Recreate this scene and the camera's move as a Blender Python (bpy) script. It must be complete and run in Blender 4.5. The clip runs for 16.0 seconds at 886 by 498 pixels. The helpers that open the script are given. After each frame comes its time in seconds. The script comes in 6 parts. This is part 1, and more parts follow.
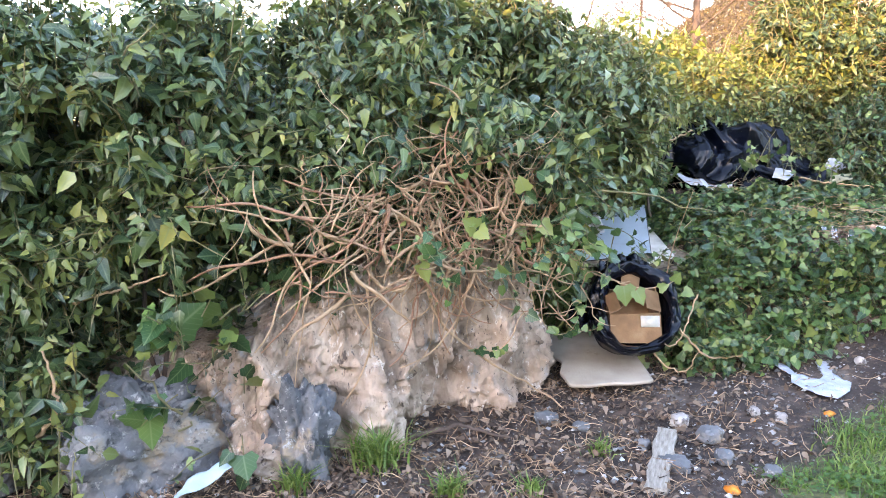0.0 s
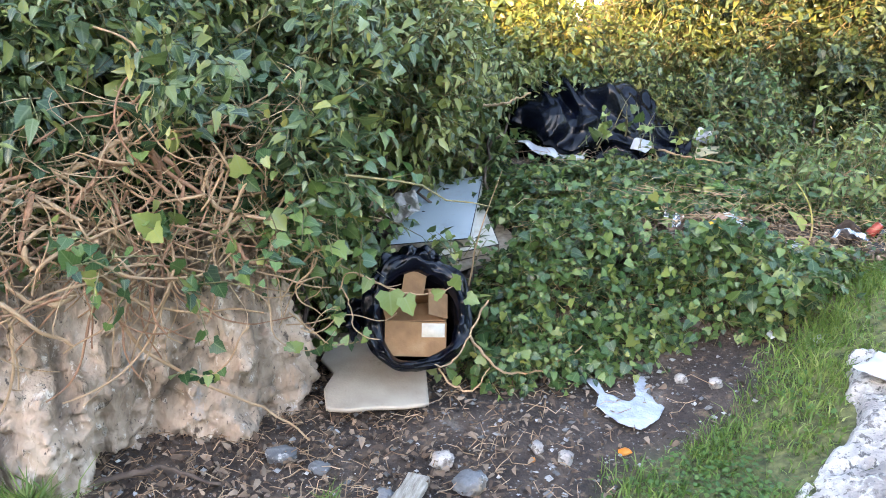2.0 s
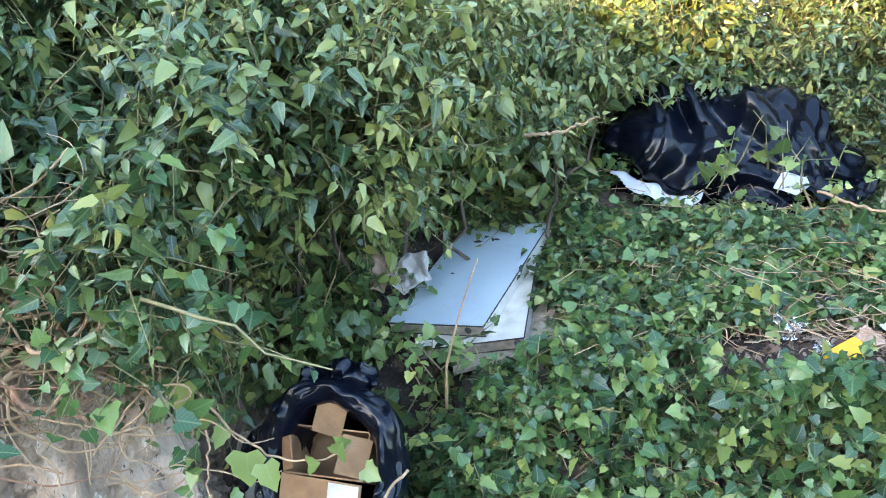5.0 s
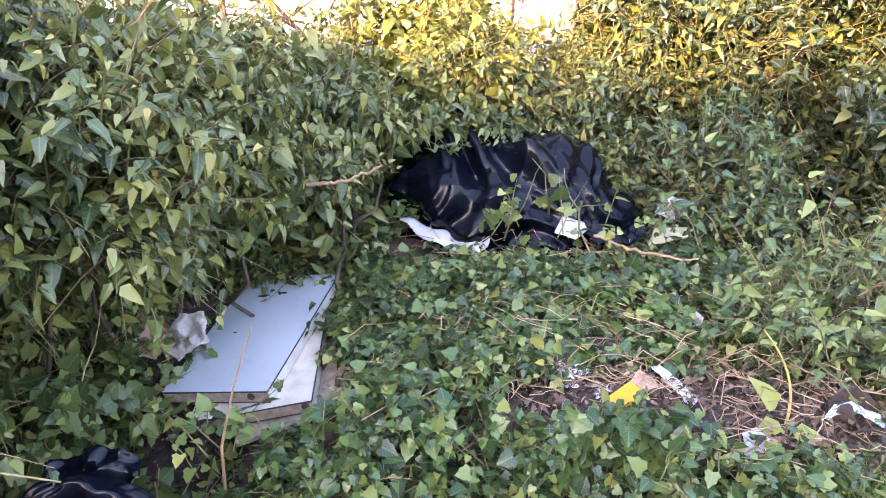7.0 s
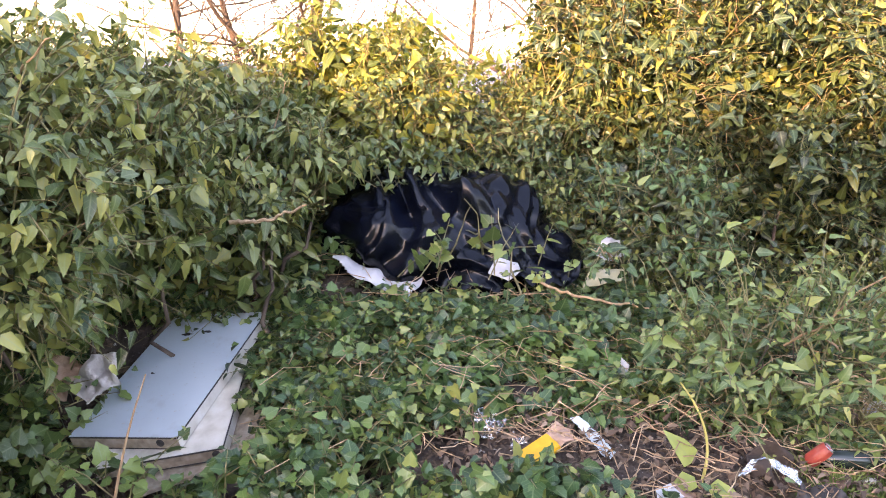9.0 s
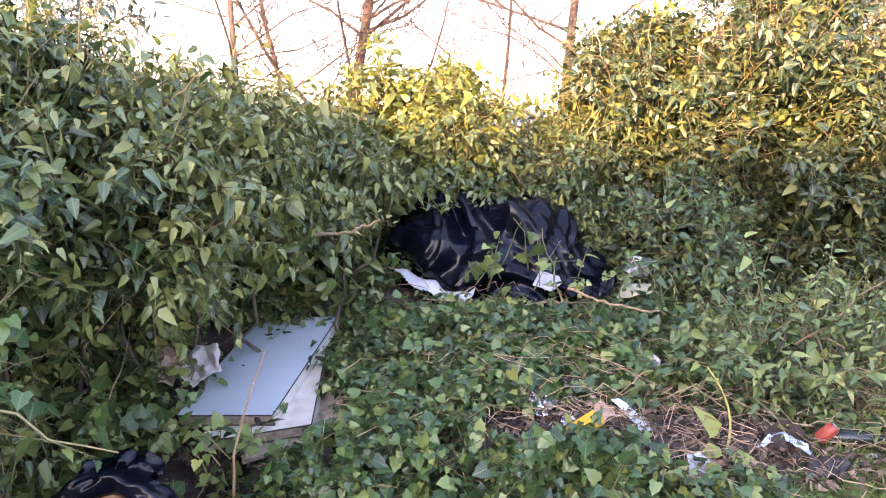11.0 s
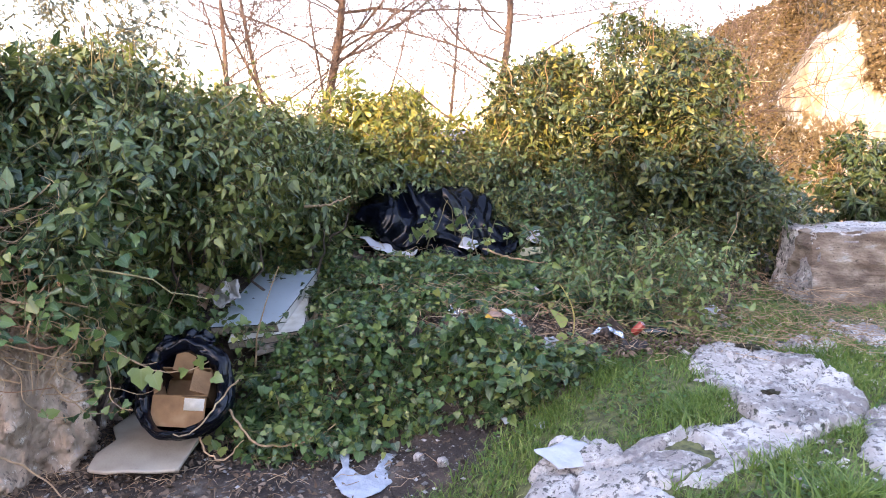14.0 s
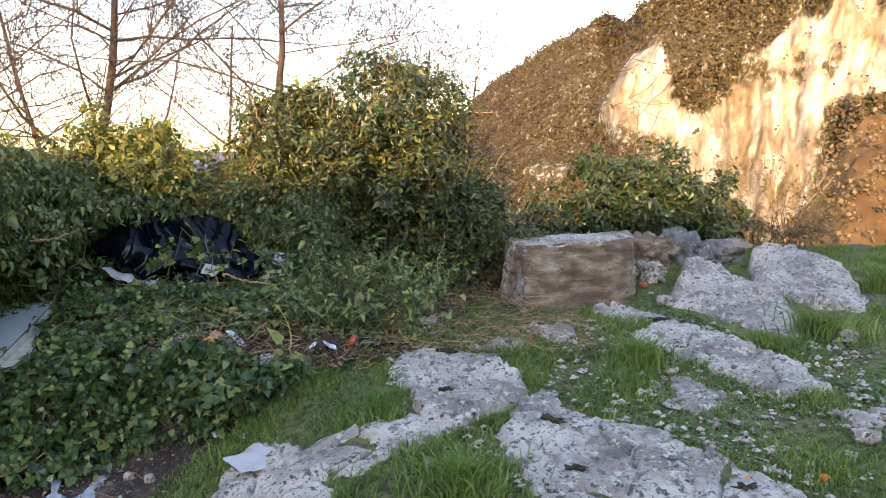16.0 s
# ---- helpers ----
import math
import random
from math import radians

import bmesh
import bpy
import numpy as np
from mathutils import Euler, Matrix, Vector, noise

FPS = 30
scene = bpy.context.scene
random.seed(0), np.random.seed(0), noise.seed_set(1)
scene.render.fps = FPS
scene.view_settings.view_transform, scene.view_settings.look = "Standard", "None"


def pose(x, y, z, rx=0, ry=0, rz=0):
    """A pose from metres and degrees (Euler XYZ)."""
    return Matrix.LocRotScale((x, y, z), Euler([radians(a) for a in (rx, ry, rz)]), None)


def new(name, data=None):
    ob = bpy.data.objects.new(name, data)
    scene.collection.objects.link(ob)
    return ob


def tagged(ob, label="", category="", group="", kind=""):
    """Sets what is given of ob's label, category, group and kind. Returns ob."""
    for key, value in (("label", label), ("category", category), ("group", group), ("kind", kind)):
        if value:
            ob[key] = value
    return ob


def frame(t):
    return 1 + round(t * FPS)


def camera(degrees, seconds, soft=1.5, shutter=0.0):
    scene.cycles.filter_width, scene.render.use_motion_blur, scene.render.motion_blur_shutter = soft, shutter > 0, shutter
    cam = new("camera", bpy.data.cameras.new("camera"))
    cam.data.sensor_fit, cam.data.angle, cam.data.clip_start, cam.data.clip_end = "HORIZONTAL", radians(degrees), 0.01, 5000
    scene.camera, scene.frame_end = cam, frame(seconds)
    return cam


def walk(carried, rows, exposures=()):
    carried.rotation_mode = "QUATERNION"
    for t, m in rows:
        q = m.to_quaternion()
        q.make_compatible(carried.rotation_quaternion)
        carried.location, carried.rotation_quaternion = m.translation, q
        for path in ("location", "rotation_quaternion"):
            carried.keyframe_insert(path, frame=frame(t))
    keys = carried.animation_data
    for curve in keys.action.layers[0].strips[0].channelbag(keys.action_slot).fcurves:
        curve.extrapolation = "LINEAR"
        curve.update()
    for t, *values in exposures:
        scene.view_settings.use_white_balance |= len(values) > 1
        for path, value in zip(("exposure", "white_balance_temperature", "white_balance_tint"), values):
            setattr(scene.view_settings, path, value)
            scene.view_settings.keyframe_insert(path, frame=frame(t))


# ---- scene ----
cam = camera(59.7, 16.0, soft=1.0)
METRES, EYE, TILT, LEAN, TURN = 7.0, 1.45, -10.0, 1.9, 0.0
ROWS = [
    (0.0, 0.0, 0.0, 0.0, 0.0, 0.0, 0.0),
    (0.5, 0.0391, 0.017, 0.0065, -0.18, -0.89, -0.22),
    (1.0, 0.069, 0.0386, 0.0121, -2.75, -1.7, -0.25),
    (1.5, 0.1015, 0.0798, 0.0217, -4.14, -3.31, -1.83),
    (2.0, 0.1291, 0.1068, 0.0325, -3.71, -4.35, -1.48),
    (2.5, 0.1812, 0.1387, 0.0442, -0.47, -4.23, -1.71),
    (3.0, 0.2089, 0.1609, 0.0568, 2.87, -4.78, -2.19),
    (5.5, 0.2939, 0.3023, 0.1056, 16.49, -8.4, -1.92),
    (6.0, 0.305, 0.3039, 0.1085, 13.02, -6.76, -0.52),
    (6.5, 0.2989, 0.306, 0.1086, 8.3, -5.54, -0.37),
    (7.0, 0.2867, 0.3111, 0.1099, 1.4, -5.35, -1.75),
    (7.5, 0.2797, 0.3138, 0.1138, -3.37, -4.9, -1.88),
    (8.0, 0.287, 0.3194, 0.1199, -4.24, -4.09, -2.02),
    (8.5, 0.3036, 0.3214, 0.1214, -2.87, -3.58, -2.67),
    (9.0, 0.315, 0.321, 0.1207, -0.25, -3.55, -2.78),
    (9.5, 0.315, 0.3172, 0.1158, 5.13, -4.22, -2.74),
    (12.0, 0.2767, 0.1753, 0.0836, -1.37, 1.95, -3.48),
    (12.5, 0.2767, 0.1317, 0.0685, -0.63, 1.57, -4.09),
    (13.0, 0.2657, 0.0869, 0.0575, -0.75, 1.06, -4.32),
    (13.5, 0.2722, 0.0514, 0.055, -0.93, 1.13, -3.48),
    (14.0, 0.3121, 0.025, 0.051, -1.58, 1.56, -3.25),
    (14.5, 0.348, -0.0008, 0.0514, -3.12, 1.5, -3.08),
    (15.0, 0.3665, -0.0206, 0.0526, -5.66, 2.08, -1.44),
    (15.5, 0.3855, -0.0425, 0.0562, -9.64, 2.6, -0.97),
    (16.0, 0.4187, -0.0508, 0.0573, -12.82, 3.15, -0.28),
]
walk(cam, [(t, pose(0, 0, EYE, TILT, LEAN, TURN) @ pose(METRES * x, METRES * y, METRES * z, 90 + pitch, roll, yaw)) for t, x, y, z, yaw, pitch, roll in ROWS],
     [(0.0, 3.75, 6900, 25), (1.0, 3.82, 7000, 22), (2.0, 3.7, 7050, 20), (3.0, 3.72, 6900, 14), (5.5, 4.0, 6250, 14), (6.0, 4.0, 6350, 24), (6.5, 3.9, 6700, 35), (7.0, 3.98, 7000, 40), (8.0, 3.8, 7400, 42), (9.0, 3.65, 7800, 36), (9.5, 3.88, 7700, 36),
      (12.0, 3.4, 6750, 42), (13.5, 3.2, 6750, 38), (14.5, 2.98, 7000, 27), (15.0, 2.83, 7050, 25), (16.0, 2.3, 7200, 22)])
# ---- light ----
SUN_TURN, SUN_HIGH = 27.0, 12.0          # degrees: light travels towards +y, turned to +x; height of the sun
sun_way = Vector((math.sin(radians(SUN_TURN)) * math.cos(radians(SUN_HIGH)), math.cos(radians(SUN_TURN)) * math.cos(radians(SUN_HIGH)), -math.sin(radians(SUN_HIGH))))
sun = new("sun", bpy.data.lights.new("sun", "SUN"))
sun.data.energy, sun.data.angle, sun.data.color = 2.0, radians(0.5), (1.0, 0.74, 0.42)
sun.matrix_world = Matrix.Translation((0, -20, 30)) @ sun_way.to_track_quat("-Z", "Y").to_matrix().to_4x4()
world = bpy.data.worlds.new("world")
scene.world = world
world.use_nodes = True
wn, wl = world.node_tree.nodes, world.node_tree.links
sky = wn.new("ShaderNodeTexSky")
sky.sky_type, sky.sun_disc = "NISHITA", False
sky.sun_elevation, sky.sun_rotation = radians(SUN_HIGH), radians(180 + SUN_TURN)
sky.air_density, sky.dust_density = 1.0, 0.5
wl.new(sky.outputs[0], wn["Background"].inputs[0])
wn["Background"].inputs[1].default_value = 0.15

# ---- materials ----
def material(name, colours, scale=8.0, rough=0.7, bump=0.3, bump_scale=40.0, metal=0.0, island=0.0, spread=0.5, translucent=0.0, coat=0.0, per_object=0.0, detail=6.0, stretch=(1, 1, 1), spec=0.5, specks=()):
    """Noise at two scales through a ramp of colours, mixed with a random value for each island or object."""
    m = bpy.data.materials.new(name)
    m.use_nodes = True
    nt = m.node_tree
    n, l = nt.nodes, nt.links
    b = n["Principled BSDF"]
    co = n.new("ShaderNodeTexCoord")
    mp = n.new("ShaderNodeMapping")
    mp.inputs["Scale"].default_value = stretch
    l.new(co.outputs["Object"], mp.inputs[0])
    big = n.new("ShaderNodeTexNoise")
    big.inputs["Scale"].default_value, big.inputs["Detail"].default_value = scale, detail
    l.new(mp.outputs[0], big.inputs["Vector"])
    val = big.outputs["Fac"]
    wide = n.new("ShaderNodeMapRange")
    wide.inputs[1].default_value, wide.inputs[2].default_value = 0.5 - 0.5 * spread, 0.5 + 0.5 * spread
    l.new(val, wide.inputs[0])
    val = wide.outputs[0]
    if island or per_object:
        src = n.new("ShaderNodeNewGeometry").outputs["Random Per Island"] if island else n.new("ShaderNodeObjectInfo").outputs["Random"]
        mx = n.new("ShaderNodeMix")
        mx.inputs[0].default_value = island or per_object
        l.new(val, mx.inputs[2])
        l.new(src, mx.inputs[3])
        val = mx.outputs[0]
    ramp = n.new("ShaderNodeValToRGB")
    el = ramp.color_ramp.elements
    while len(el) < len(colours):
        el.new(0.5)
    for e, (p, c) in zip(el, colours):
        e.position, e.color = p, (*c, 1)
    l.new(val, ramp.inputs[0])
    tone = ramp.outputs[0]
    for colour, speck_scale, low, high in specks:
        sp = n.new("ShaderNodeTexNoise")
        sp.inputs["Scale"].default_value, sp.inputs["Detail"].default_value, sp.inputs["Roughness"].default_value = speck_scale, 5.0, 0.65
        l.new(mp.outputs[0], sp.inputs["Vector"])
        cut = n.new("ShaderNodeMapRange")
        cut.inputs[1].default_value, cut.inputs[2].default_value = low, high
        l.new(sp.outputs["Fac"], cut.inputs[0])
        over = n.new("ShaderNodeMix")
        over.data_type = "RGBA"
        l.new(cut.outputs[0], over.inputs[0])
        l.new(tone, over.inputs[6])
        over.inputs[7].default_value = (*colour, 1)
        tone = over.outputs[2]
    l.new(tone, b.inputs["Base Color"])
    b.inputs["Roughness"].default_value, b.inputs["Metallic"].default_value = rough, metal
    b.inputs["Coat Weight"].default_value = coat
    b.inputs["Specular IOR Level"].default_value = spec
    if bump:
        fine = n.new("ShaderNodeTexNoise")
        fine.inputs["Scale"].default_value, fine.inputs["Detail"].default_value = bump_scale, 8.0
        l.new(mp.outputs[0], fine.inputs["Vector"])
        bp = n.new("ShaderNodeBump")
        bp.inputs["Strength"].default_value, bp.inputs["Distance"].default_value = bump, 0.02
        l.new(fine.outputs["Fac"], bp.inputs["Height"])
        l.new(bp.outputs[0], b.inputs["Normal"])
    if translucent:
        tr = n.new("ShaderNodeBsdfTranslucent")
        l.new(ramp.outputs[0], tr.inputs[0])
        ms = n.new("ShaderNodeMixShader")
        ms.inputs[0].default_value = translucent
        l.new(b.outputs[0], ms.inputs[1])
        l.new(tr.outputs[0], ms.inputs[2])
        l.new(ms.outputs[0], n["Material Output"].inputs[0])
    return m


def veined(m, strength=0.55):
    """Pale midrib and side veins, and a duller rim, drawn along each leaf's own blade."""
    n, l = m.node_tree.nodes, m.node_tree.links
    b = n["Principled BSDF"]
    old = b.inputs["Base Color"].links[0].from_socket
    at = n.new("ShaderNodeAttribute")
    at.attribute_name = "blade"
    sep = n.new("ShaderNodeSeparateXYZ")
    l.new(at.outputs["Vector"], sep.inputs[0])

    def calc(op, a, c=None, value=None):
        q = n.new("ShaderNodeMath")
        q.operation = op
        l.new(a, q.inputs[0])
        if c is not None:
            l.new(c, q.inputs[1])
        elif value is not None:
            q.inputs[1].default_value = value
        return q.outputs[0]

    ax = calc("ABSOLUTE", sep.outputs[0])
    rib = n.new("ShaderNodeMapRange")
    rib.inputs[1].default_value, rib.inputs[2].default_value, rib.inputs[3].default_value, rib.inputs[4].default_value = 0.012, 0.04, 1.0, 0.0
    l.new(ax, rib.inputs[0])
    run = calc("SUBTRACT", calc("MULTIPLY", sep.outputs[1], None, 34.0), calc("MULTIPLY", ax, None, 30.0))
    side = n.new("ShaderNodeMapRange")
    side.inputs[1].default_value, side.inputs[2].default_value, side.inputs[3].default_value, side.inputs[4].default_value = 0.86, 1.0, 0.0, 0.6
    l.new(calc("SINE", run), side.inputs[0])
    both = calc("MULTIPLY", calc("MAXIMUM", rib.outputs[0], side.outputs[0]), None, strength)
    mx = n.new("ShaderNodeMix")
    mx.data_type = "RGBA"
    l.new(both, mx.inputs[0])
    l.new(old, mx.inputs[6])
    mx.inputs[7].default_value = (0.2, 0.25, 0.11, 1)
    l.new(mx.outputs[2], b.inputs["Base Color"])
    return m


def ramp3(a, b, c):
    return [(0.0, a), (0.5, b), (1.0, c)]


M_IVY = material("ivy_leaf", [(0.0, (0.008, 0.021, 0.01)), (0.36, (0.034, 0.072, 0.026)), (0.6, (0.105, 0.15, 0.042)), (0.8, (0.23, 0.25, 0.068)), (0.96, (0.45, 0.33, 0.065))], 2.2, 0.34, 0.1, 120, island=0.62, translucent=0.18, spec=0.6)
M_IVY_LOW = material("ground_ivy_leaf", [(0.0, (0.008, 0.026, 0.012)), (0.42, (0.036, 0.088, 0.025)), (0.72, (0.105, 0.175, 0.042)), (0.89, (0.22, 0.25, 0.065)), (0.99, (0.36, 0.32, 0.08))], 3.0, 0.34, 0.1, 120, island=0.8, translucent=0.16, spec=0.5)
M_IVY_SUN = material("sunny_ivy_leaf", [(0.0, (0.008, 0.02, 0.009)), (0.45, (0.022, 0.044, 0.013)), (0.75, (0.1, 0.125, 0.027)), (0.95, (0.27, 0.23, 0.045))], 3.0, 0.38, 0.1, 120, island=0.8, translucent=0.2)
# Lighter, yellower ivy tones: the sun on two bushes is put into the colour.
M_IVY_LIT = material("sunlit_ivy_leaf", [(0.0, (0.05, 0.08, 0.012)), (0.4, (0.13, 0.16, 0.025)), (0.7, (0.26, 0.26, 0.045)), (0.95, (0.4, 0.34, 0.07))], 3.0, 0.36, 0.1, 120, island=0.8, translucent=0.28)
M_IVY_TIP = material("ivy_shoot_leaf", [(0.0, (0.06, 0.09, 0.02)), (0.45, (0.16, 0.19, 0.045)), (0.8, (0.3, 0.3, 0.08)), (1.0, (0.48, 0.38, 0.09))], 3.0, 0.4, 0.1, 120, island=0.8, translucent=0.28)
M_IVY_OLIVE = material("olive_green_ivy_leaf", [(0.0, (0.012, 0.025, 0.009)), (0.32, (0.056, 0.094, 0.026)), (0.56, (0.16, 0.19, 0.048)), (0.8, (0.3, 0.29, 0.075)), (0.97, (0.47, 0.35, 0.07))], 2.2, 0.36, 0.1, 120, island=0.62, translucent=0.2, spec=0.55)
M_IVY_CLUMP = material("light_ivy_leaf", [(0.0, (0.02, 0.045, 0.014)), (0.4, (0.095, 0.155, 0.04)), (0.75, (0.22, 0.27, 0.07)), (0.97, (0.42, 0.38, 0.11))], 3.0, 0.38, 0.1, 120, island=0.75, translucent=0.2)
M_LAUREL = material("laurel_leaf", ramp3((0.012, 0.028, 0.009), (0.028, 0.055, 0.015), (0.065, 0.095, 0.024)), 3.0, 0.35, 0.1, 120, island=0.8, translucent=0.15)
M_OLIVE = material("olive_leaf", ramp3((0.05, 0.07, 0.05), (0.09, 0.11, 0.08), (0.16, 0.17, 0.13)), 3.0, 0.5, 0.1, 120, island=0.8, translucent=0.15)
M_BROWN = material("dry_leaf", ramp3((0.1, 0.06, 0.03), (0.2, 0.13, 0.06), (0.33, 0.23, 0.12)), 6.0, 0.8, 0.3, 90, island=0.7, translucent=0.1)
M_LITTER = material("leaf_litter", ramp3((0.035, 0.022, 0.016), (0.13, 0.08, 0.05), (0.32, 0.23, 0.16)), 6.0, 0.85, 0.3, 90, island=0.9)
M_GRASS = material("grass_blade", ramp3((0.055, 0.115, 0.02), (0.14, 0.225, 0.04), (0.36, 0.39, 0.12)), 2.0, 0.5, 0.0, island=0.6, translucent=0.3)
M_CLOVER = material("clover_leaf", ramp3((0.04, 0.1, 0.02), (0.08, 0.16, 0.03), (0.14, 0.22, 0.05)), 2.0, 0.5, 0.0, island=0.7, translucent=0.25)
M_STEM = material("green_stem", ramp3((0.1, 0.1, 0.04), (0.19, 0.16, 0.07), (0.3, 0.24, 0.12)), 9.0, 0.7, 0.3, 90, island=0.6)
for leafy in (M_IVY, M_IVY_OLIVE, M_IVY_TIP, M_IVY_CLUMP, M_IVY_LOW, M_IVY_SUN, M_IVY_LIT, M_LAUREL):
    veined(leafy)
M_VINE = material("dry_vine", ramp3((0.18, 0.1, 0.055), (0.4, 0.25, 0.14), (0.62, 0.44, 0.28)), 14.0, 0.8, 0.5, 110, island=0.7)
M_VINE_RED = material("red_brown_vine", ramp3((0.14, 0.06, 0.035), (0.32, 0.16, 0.09), (0.5, 0.31, 0.2)), 14.0, 0.8, 0.5, 110, island=0.7)
M_BARK = material("bark", ramp3((0.04, 0.028, 0.022), (0.09, 0.06, 0.045), (0.18, 0.125, 0.09)), 12.0, 0.85, 0.6, 60, stretch=(1, 1, 0.3))
M_LIME = material("lichened_limestone", [(0.0, (0.09, 0.072, 0.06)), (0.35, (0.31, 0.265, 0.235)), (0.6, (0.52, 0.465, 0.415)), (1.0, (0.7, 0.64, 0.58))], 3.0, 0.9, 1.0, 34, detail=14, spread=0.55, specks=[((0.56, 0.52, 0.46), 17, 0.54, 0.62), ((0.08, 0.072, 0.065), 24, 0.55, 0.62), ((0.12, 0.105, 0.095), 48, 0.565, 0.63), ((0.23, 0.19, 0.17), 6, 0.53, 0.64), ((0.05, 0.05, 0.03), 9, 0.62, 0.68)])
M_BOULDER = material("banded_boulder", [(0.0, (0.07, 0.045, 0.03)), (0.4, (0.165, 0.112, 0.075)), (0.7, (0.29, 0.22, 0.16)), (1.0, (0.4, 0.34, 0.28))], 5.0, 0.9, 1.0, 30, detail=14, spread=0.55, stretch=(1, 1, 2.5), specks=[((0.4, 0.37, 0.33), 5, 0.62, 0.7), ((0.08, 0.055, 0.04), 18, 0.58, 0.68)])
M_FACE = material("earth_rock_face", [(0.0, (0.13, 0.095, 0.075)), (0.3, (0.31, 0.22, 0.155)), (0.62, (0.5, 0.37, 0.275)), (1.0, (0.62, 0.52, 0.42))], 4.0, 0.92, 1.0, 30, detail=13, spread=0.5, stretch=(1.5, 1.5, 0.6), specks=[((0.34, 0.33, 0.33), 3.2, 0.58, 0.66), ((0.12, 0.085, 0.065), 12, 0.6, 0.67), ((0.68, 0.58, 0.48), 17, 0.58, 0.66), ((0.1, 0.075, 0.06), 34, 0.62, 0.67)])
M_GREYROCK = material("grey_rock", [(0.0, (0.06, 0.06, 0.062)), (0.5, (0.17, 0.168, 0.17)), (1.0, (0.34, 0.32, 0.29))], 5.0, 0.9, 1.0, 30, detail=13, per_object=0.25, specks=[((0.33, 0.25, 0.17), 4, 0.54, 0.64), ((0.05, 0.05, 0.05), 11, 0.56, 0.66), ((0.42, 0.4, 0.37), 24, 0.58, 0.66)])
M_BAG = material("black_plastic", ramp3((0.0015, 0.002, 0.004), (0.002, 0.003, 0.007), (0.004, 0.006, 0.013)), 6.0, 0.21, 0.06, 22, spec=0.26)
M_LAM = material("white_laminate", ramp3((0.36, 0.42, 0.46), (0.48, 0.55, 0.585), (0.54, 0.6, 0.62)), 2.5, 0.34, 0.03, 60, spread=0.9, specks=[((0.36, 0.36, 0.36), 4, 0.56, 0.78), ((0.28, 0.25, 0.21), 11, 0.65, 0.74), ((0.45, 0.43, 0.4), 45, 0.62, 0.72)])
M_EDGE = material("board_edge", ramp3((0.42, 0.38, 0.3), (0.6, 0.56, 0.48), (0.7, 0.68, 0.62)), 12.0, 0.6, 0.15, 120)
M_CHIP = material("chipboard", ramp3((0.2, 0.15, 0.11), (0.34, 0.27, 0.2), (0.46, 0.39, 0.31)), 30.0, 0.85, 0.4, 160)
M_DARKSEAM = material("dark_edge_strip", ramp3((0.02, 0.017, 0.015), (0.035, 0.03, 0.028), (0.05, 0.045, 0.04)), 20.0, 0.7, 0.1, 90)
M_CARD = material("cardboard", ramp3((0.13, 0.065, 0.028), (0.25, 0.135, 0.06), (0.36, 0.22, 0.115)), 7.0, 0.85, 0.15, 80)
M_PALEBOARD = material("pale_fibreboard", ramp3((0.28, 0.22, 0.16), (0.42, 0.35, 0.27), (0.52, 0.46, 0.37)), 5.0, 0.85, 0.2, 90, spread=0.7, specks=[((0.3, 0.24, 0.18), 7, 0.6, 0.7)])
M_PAPER = material("white_paper", ramp3((0.34, 0.34, 0.36), (0.48, 0.48, 0.5), (0.58, 0.58, 0.58)), 8.0, 0.7, 0.25, 40)
M_PAINT = material("spilt_white_paint", ramp3((0.28, 0.31, 0.36), (0.45, 0.48, 0.54), (0.58, 0.6, 0.64)), 14.0, 0.35, 0.4, 60)
M_CREAM = material("cream_paper", ramp3((0.3, 0.27, 0.16), (0.43, 0.39, 0.25), (0.5, 0.47, 0.34)), 8.0, 0.8, 0.3, 40)
M_YELLOW = material("yellow_packet", ramp3((0.5, 0.24, 0.008), (0.68, 0.35, 0.01), (0.72, 0.42, 0.03)), 8.0, 0.4, 0.1, 60)
M_RED = material("red_tin", ramp3((0.25, 0.03, 0.02), (0.4, 0.06, 0.035), (0.42, 0.16, 0.11)), 12.0, 0.4, 0.1, 60)
M_ORANGE = material("orange_peel", ramp3((0.6, 0.15, 0.01), (0.78, 0.24, 0.02), (0.8, 0.32, 0.06)), 20.0, 0.5, 0.4, 160)
M_FOIL = material("crumpled_foil", ramp3((0.5, 0.52, 0.55), (0.65, 0.66, 0.68), (0.75, 0.75, 0.75)), 12.0, 0.25, 0.6, 60, metal=0.9)
M_PINK = material("soft_cloth", ramp3((0.28, 0.16, 0.105), (0.45, 0.29, 0.21), (0.55, 0.42, 0.34)), 6.0, 0.9, 0.5, 70)
M_RAG = material("pale_cloth", ramp3((0.38, 0.33, 0.3), (0.54, 0.49, 0.46), (0.64, 0.6, 0.57)), 7.0, 0.9, 0.6, 60)
M_WOOD = material("weathered_wood", ramp3((0.2, 0.16, 0.12), (0.36, 0.31, 0.25), (0.5, 0.45, 0.38)), 14.0, 0.85, 0.6, 60, stretch=(6, 1, 6))
M_BLUE = material("pale_blue_plastic", ramp3((0.35, 0.48, 0.55), (0.46, 0.58, 0.63), (0.55, 0.64, 0.67)), 6.0, 0.4, 0.2, 50)
M_DARKGLASS = material("dark_bottle", ramp3((0.01, 0.02, 0.015), (0.02, 0.03, 0.025), (0.03, 0.045, 0.035)), 6.0, 0.12, 0.0, spec=0.6)
M_LIMELEAF = material("pale_lime_leaf", ramp3((0.2, 0.25, 0.05), (0.3, 0.34, 0.08), (0.4, 0.4, 0.1)), 6.0, 0.45, 0.1, 90, translucent=0.3)
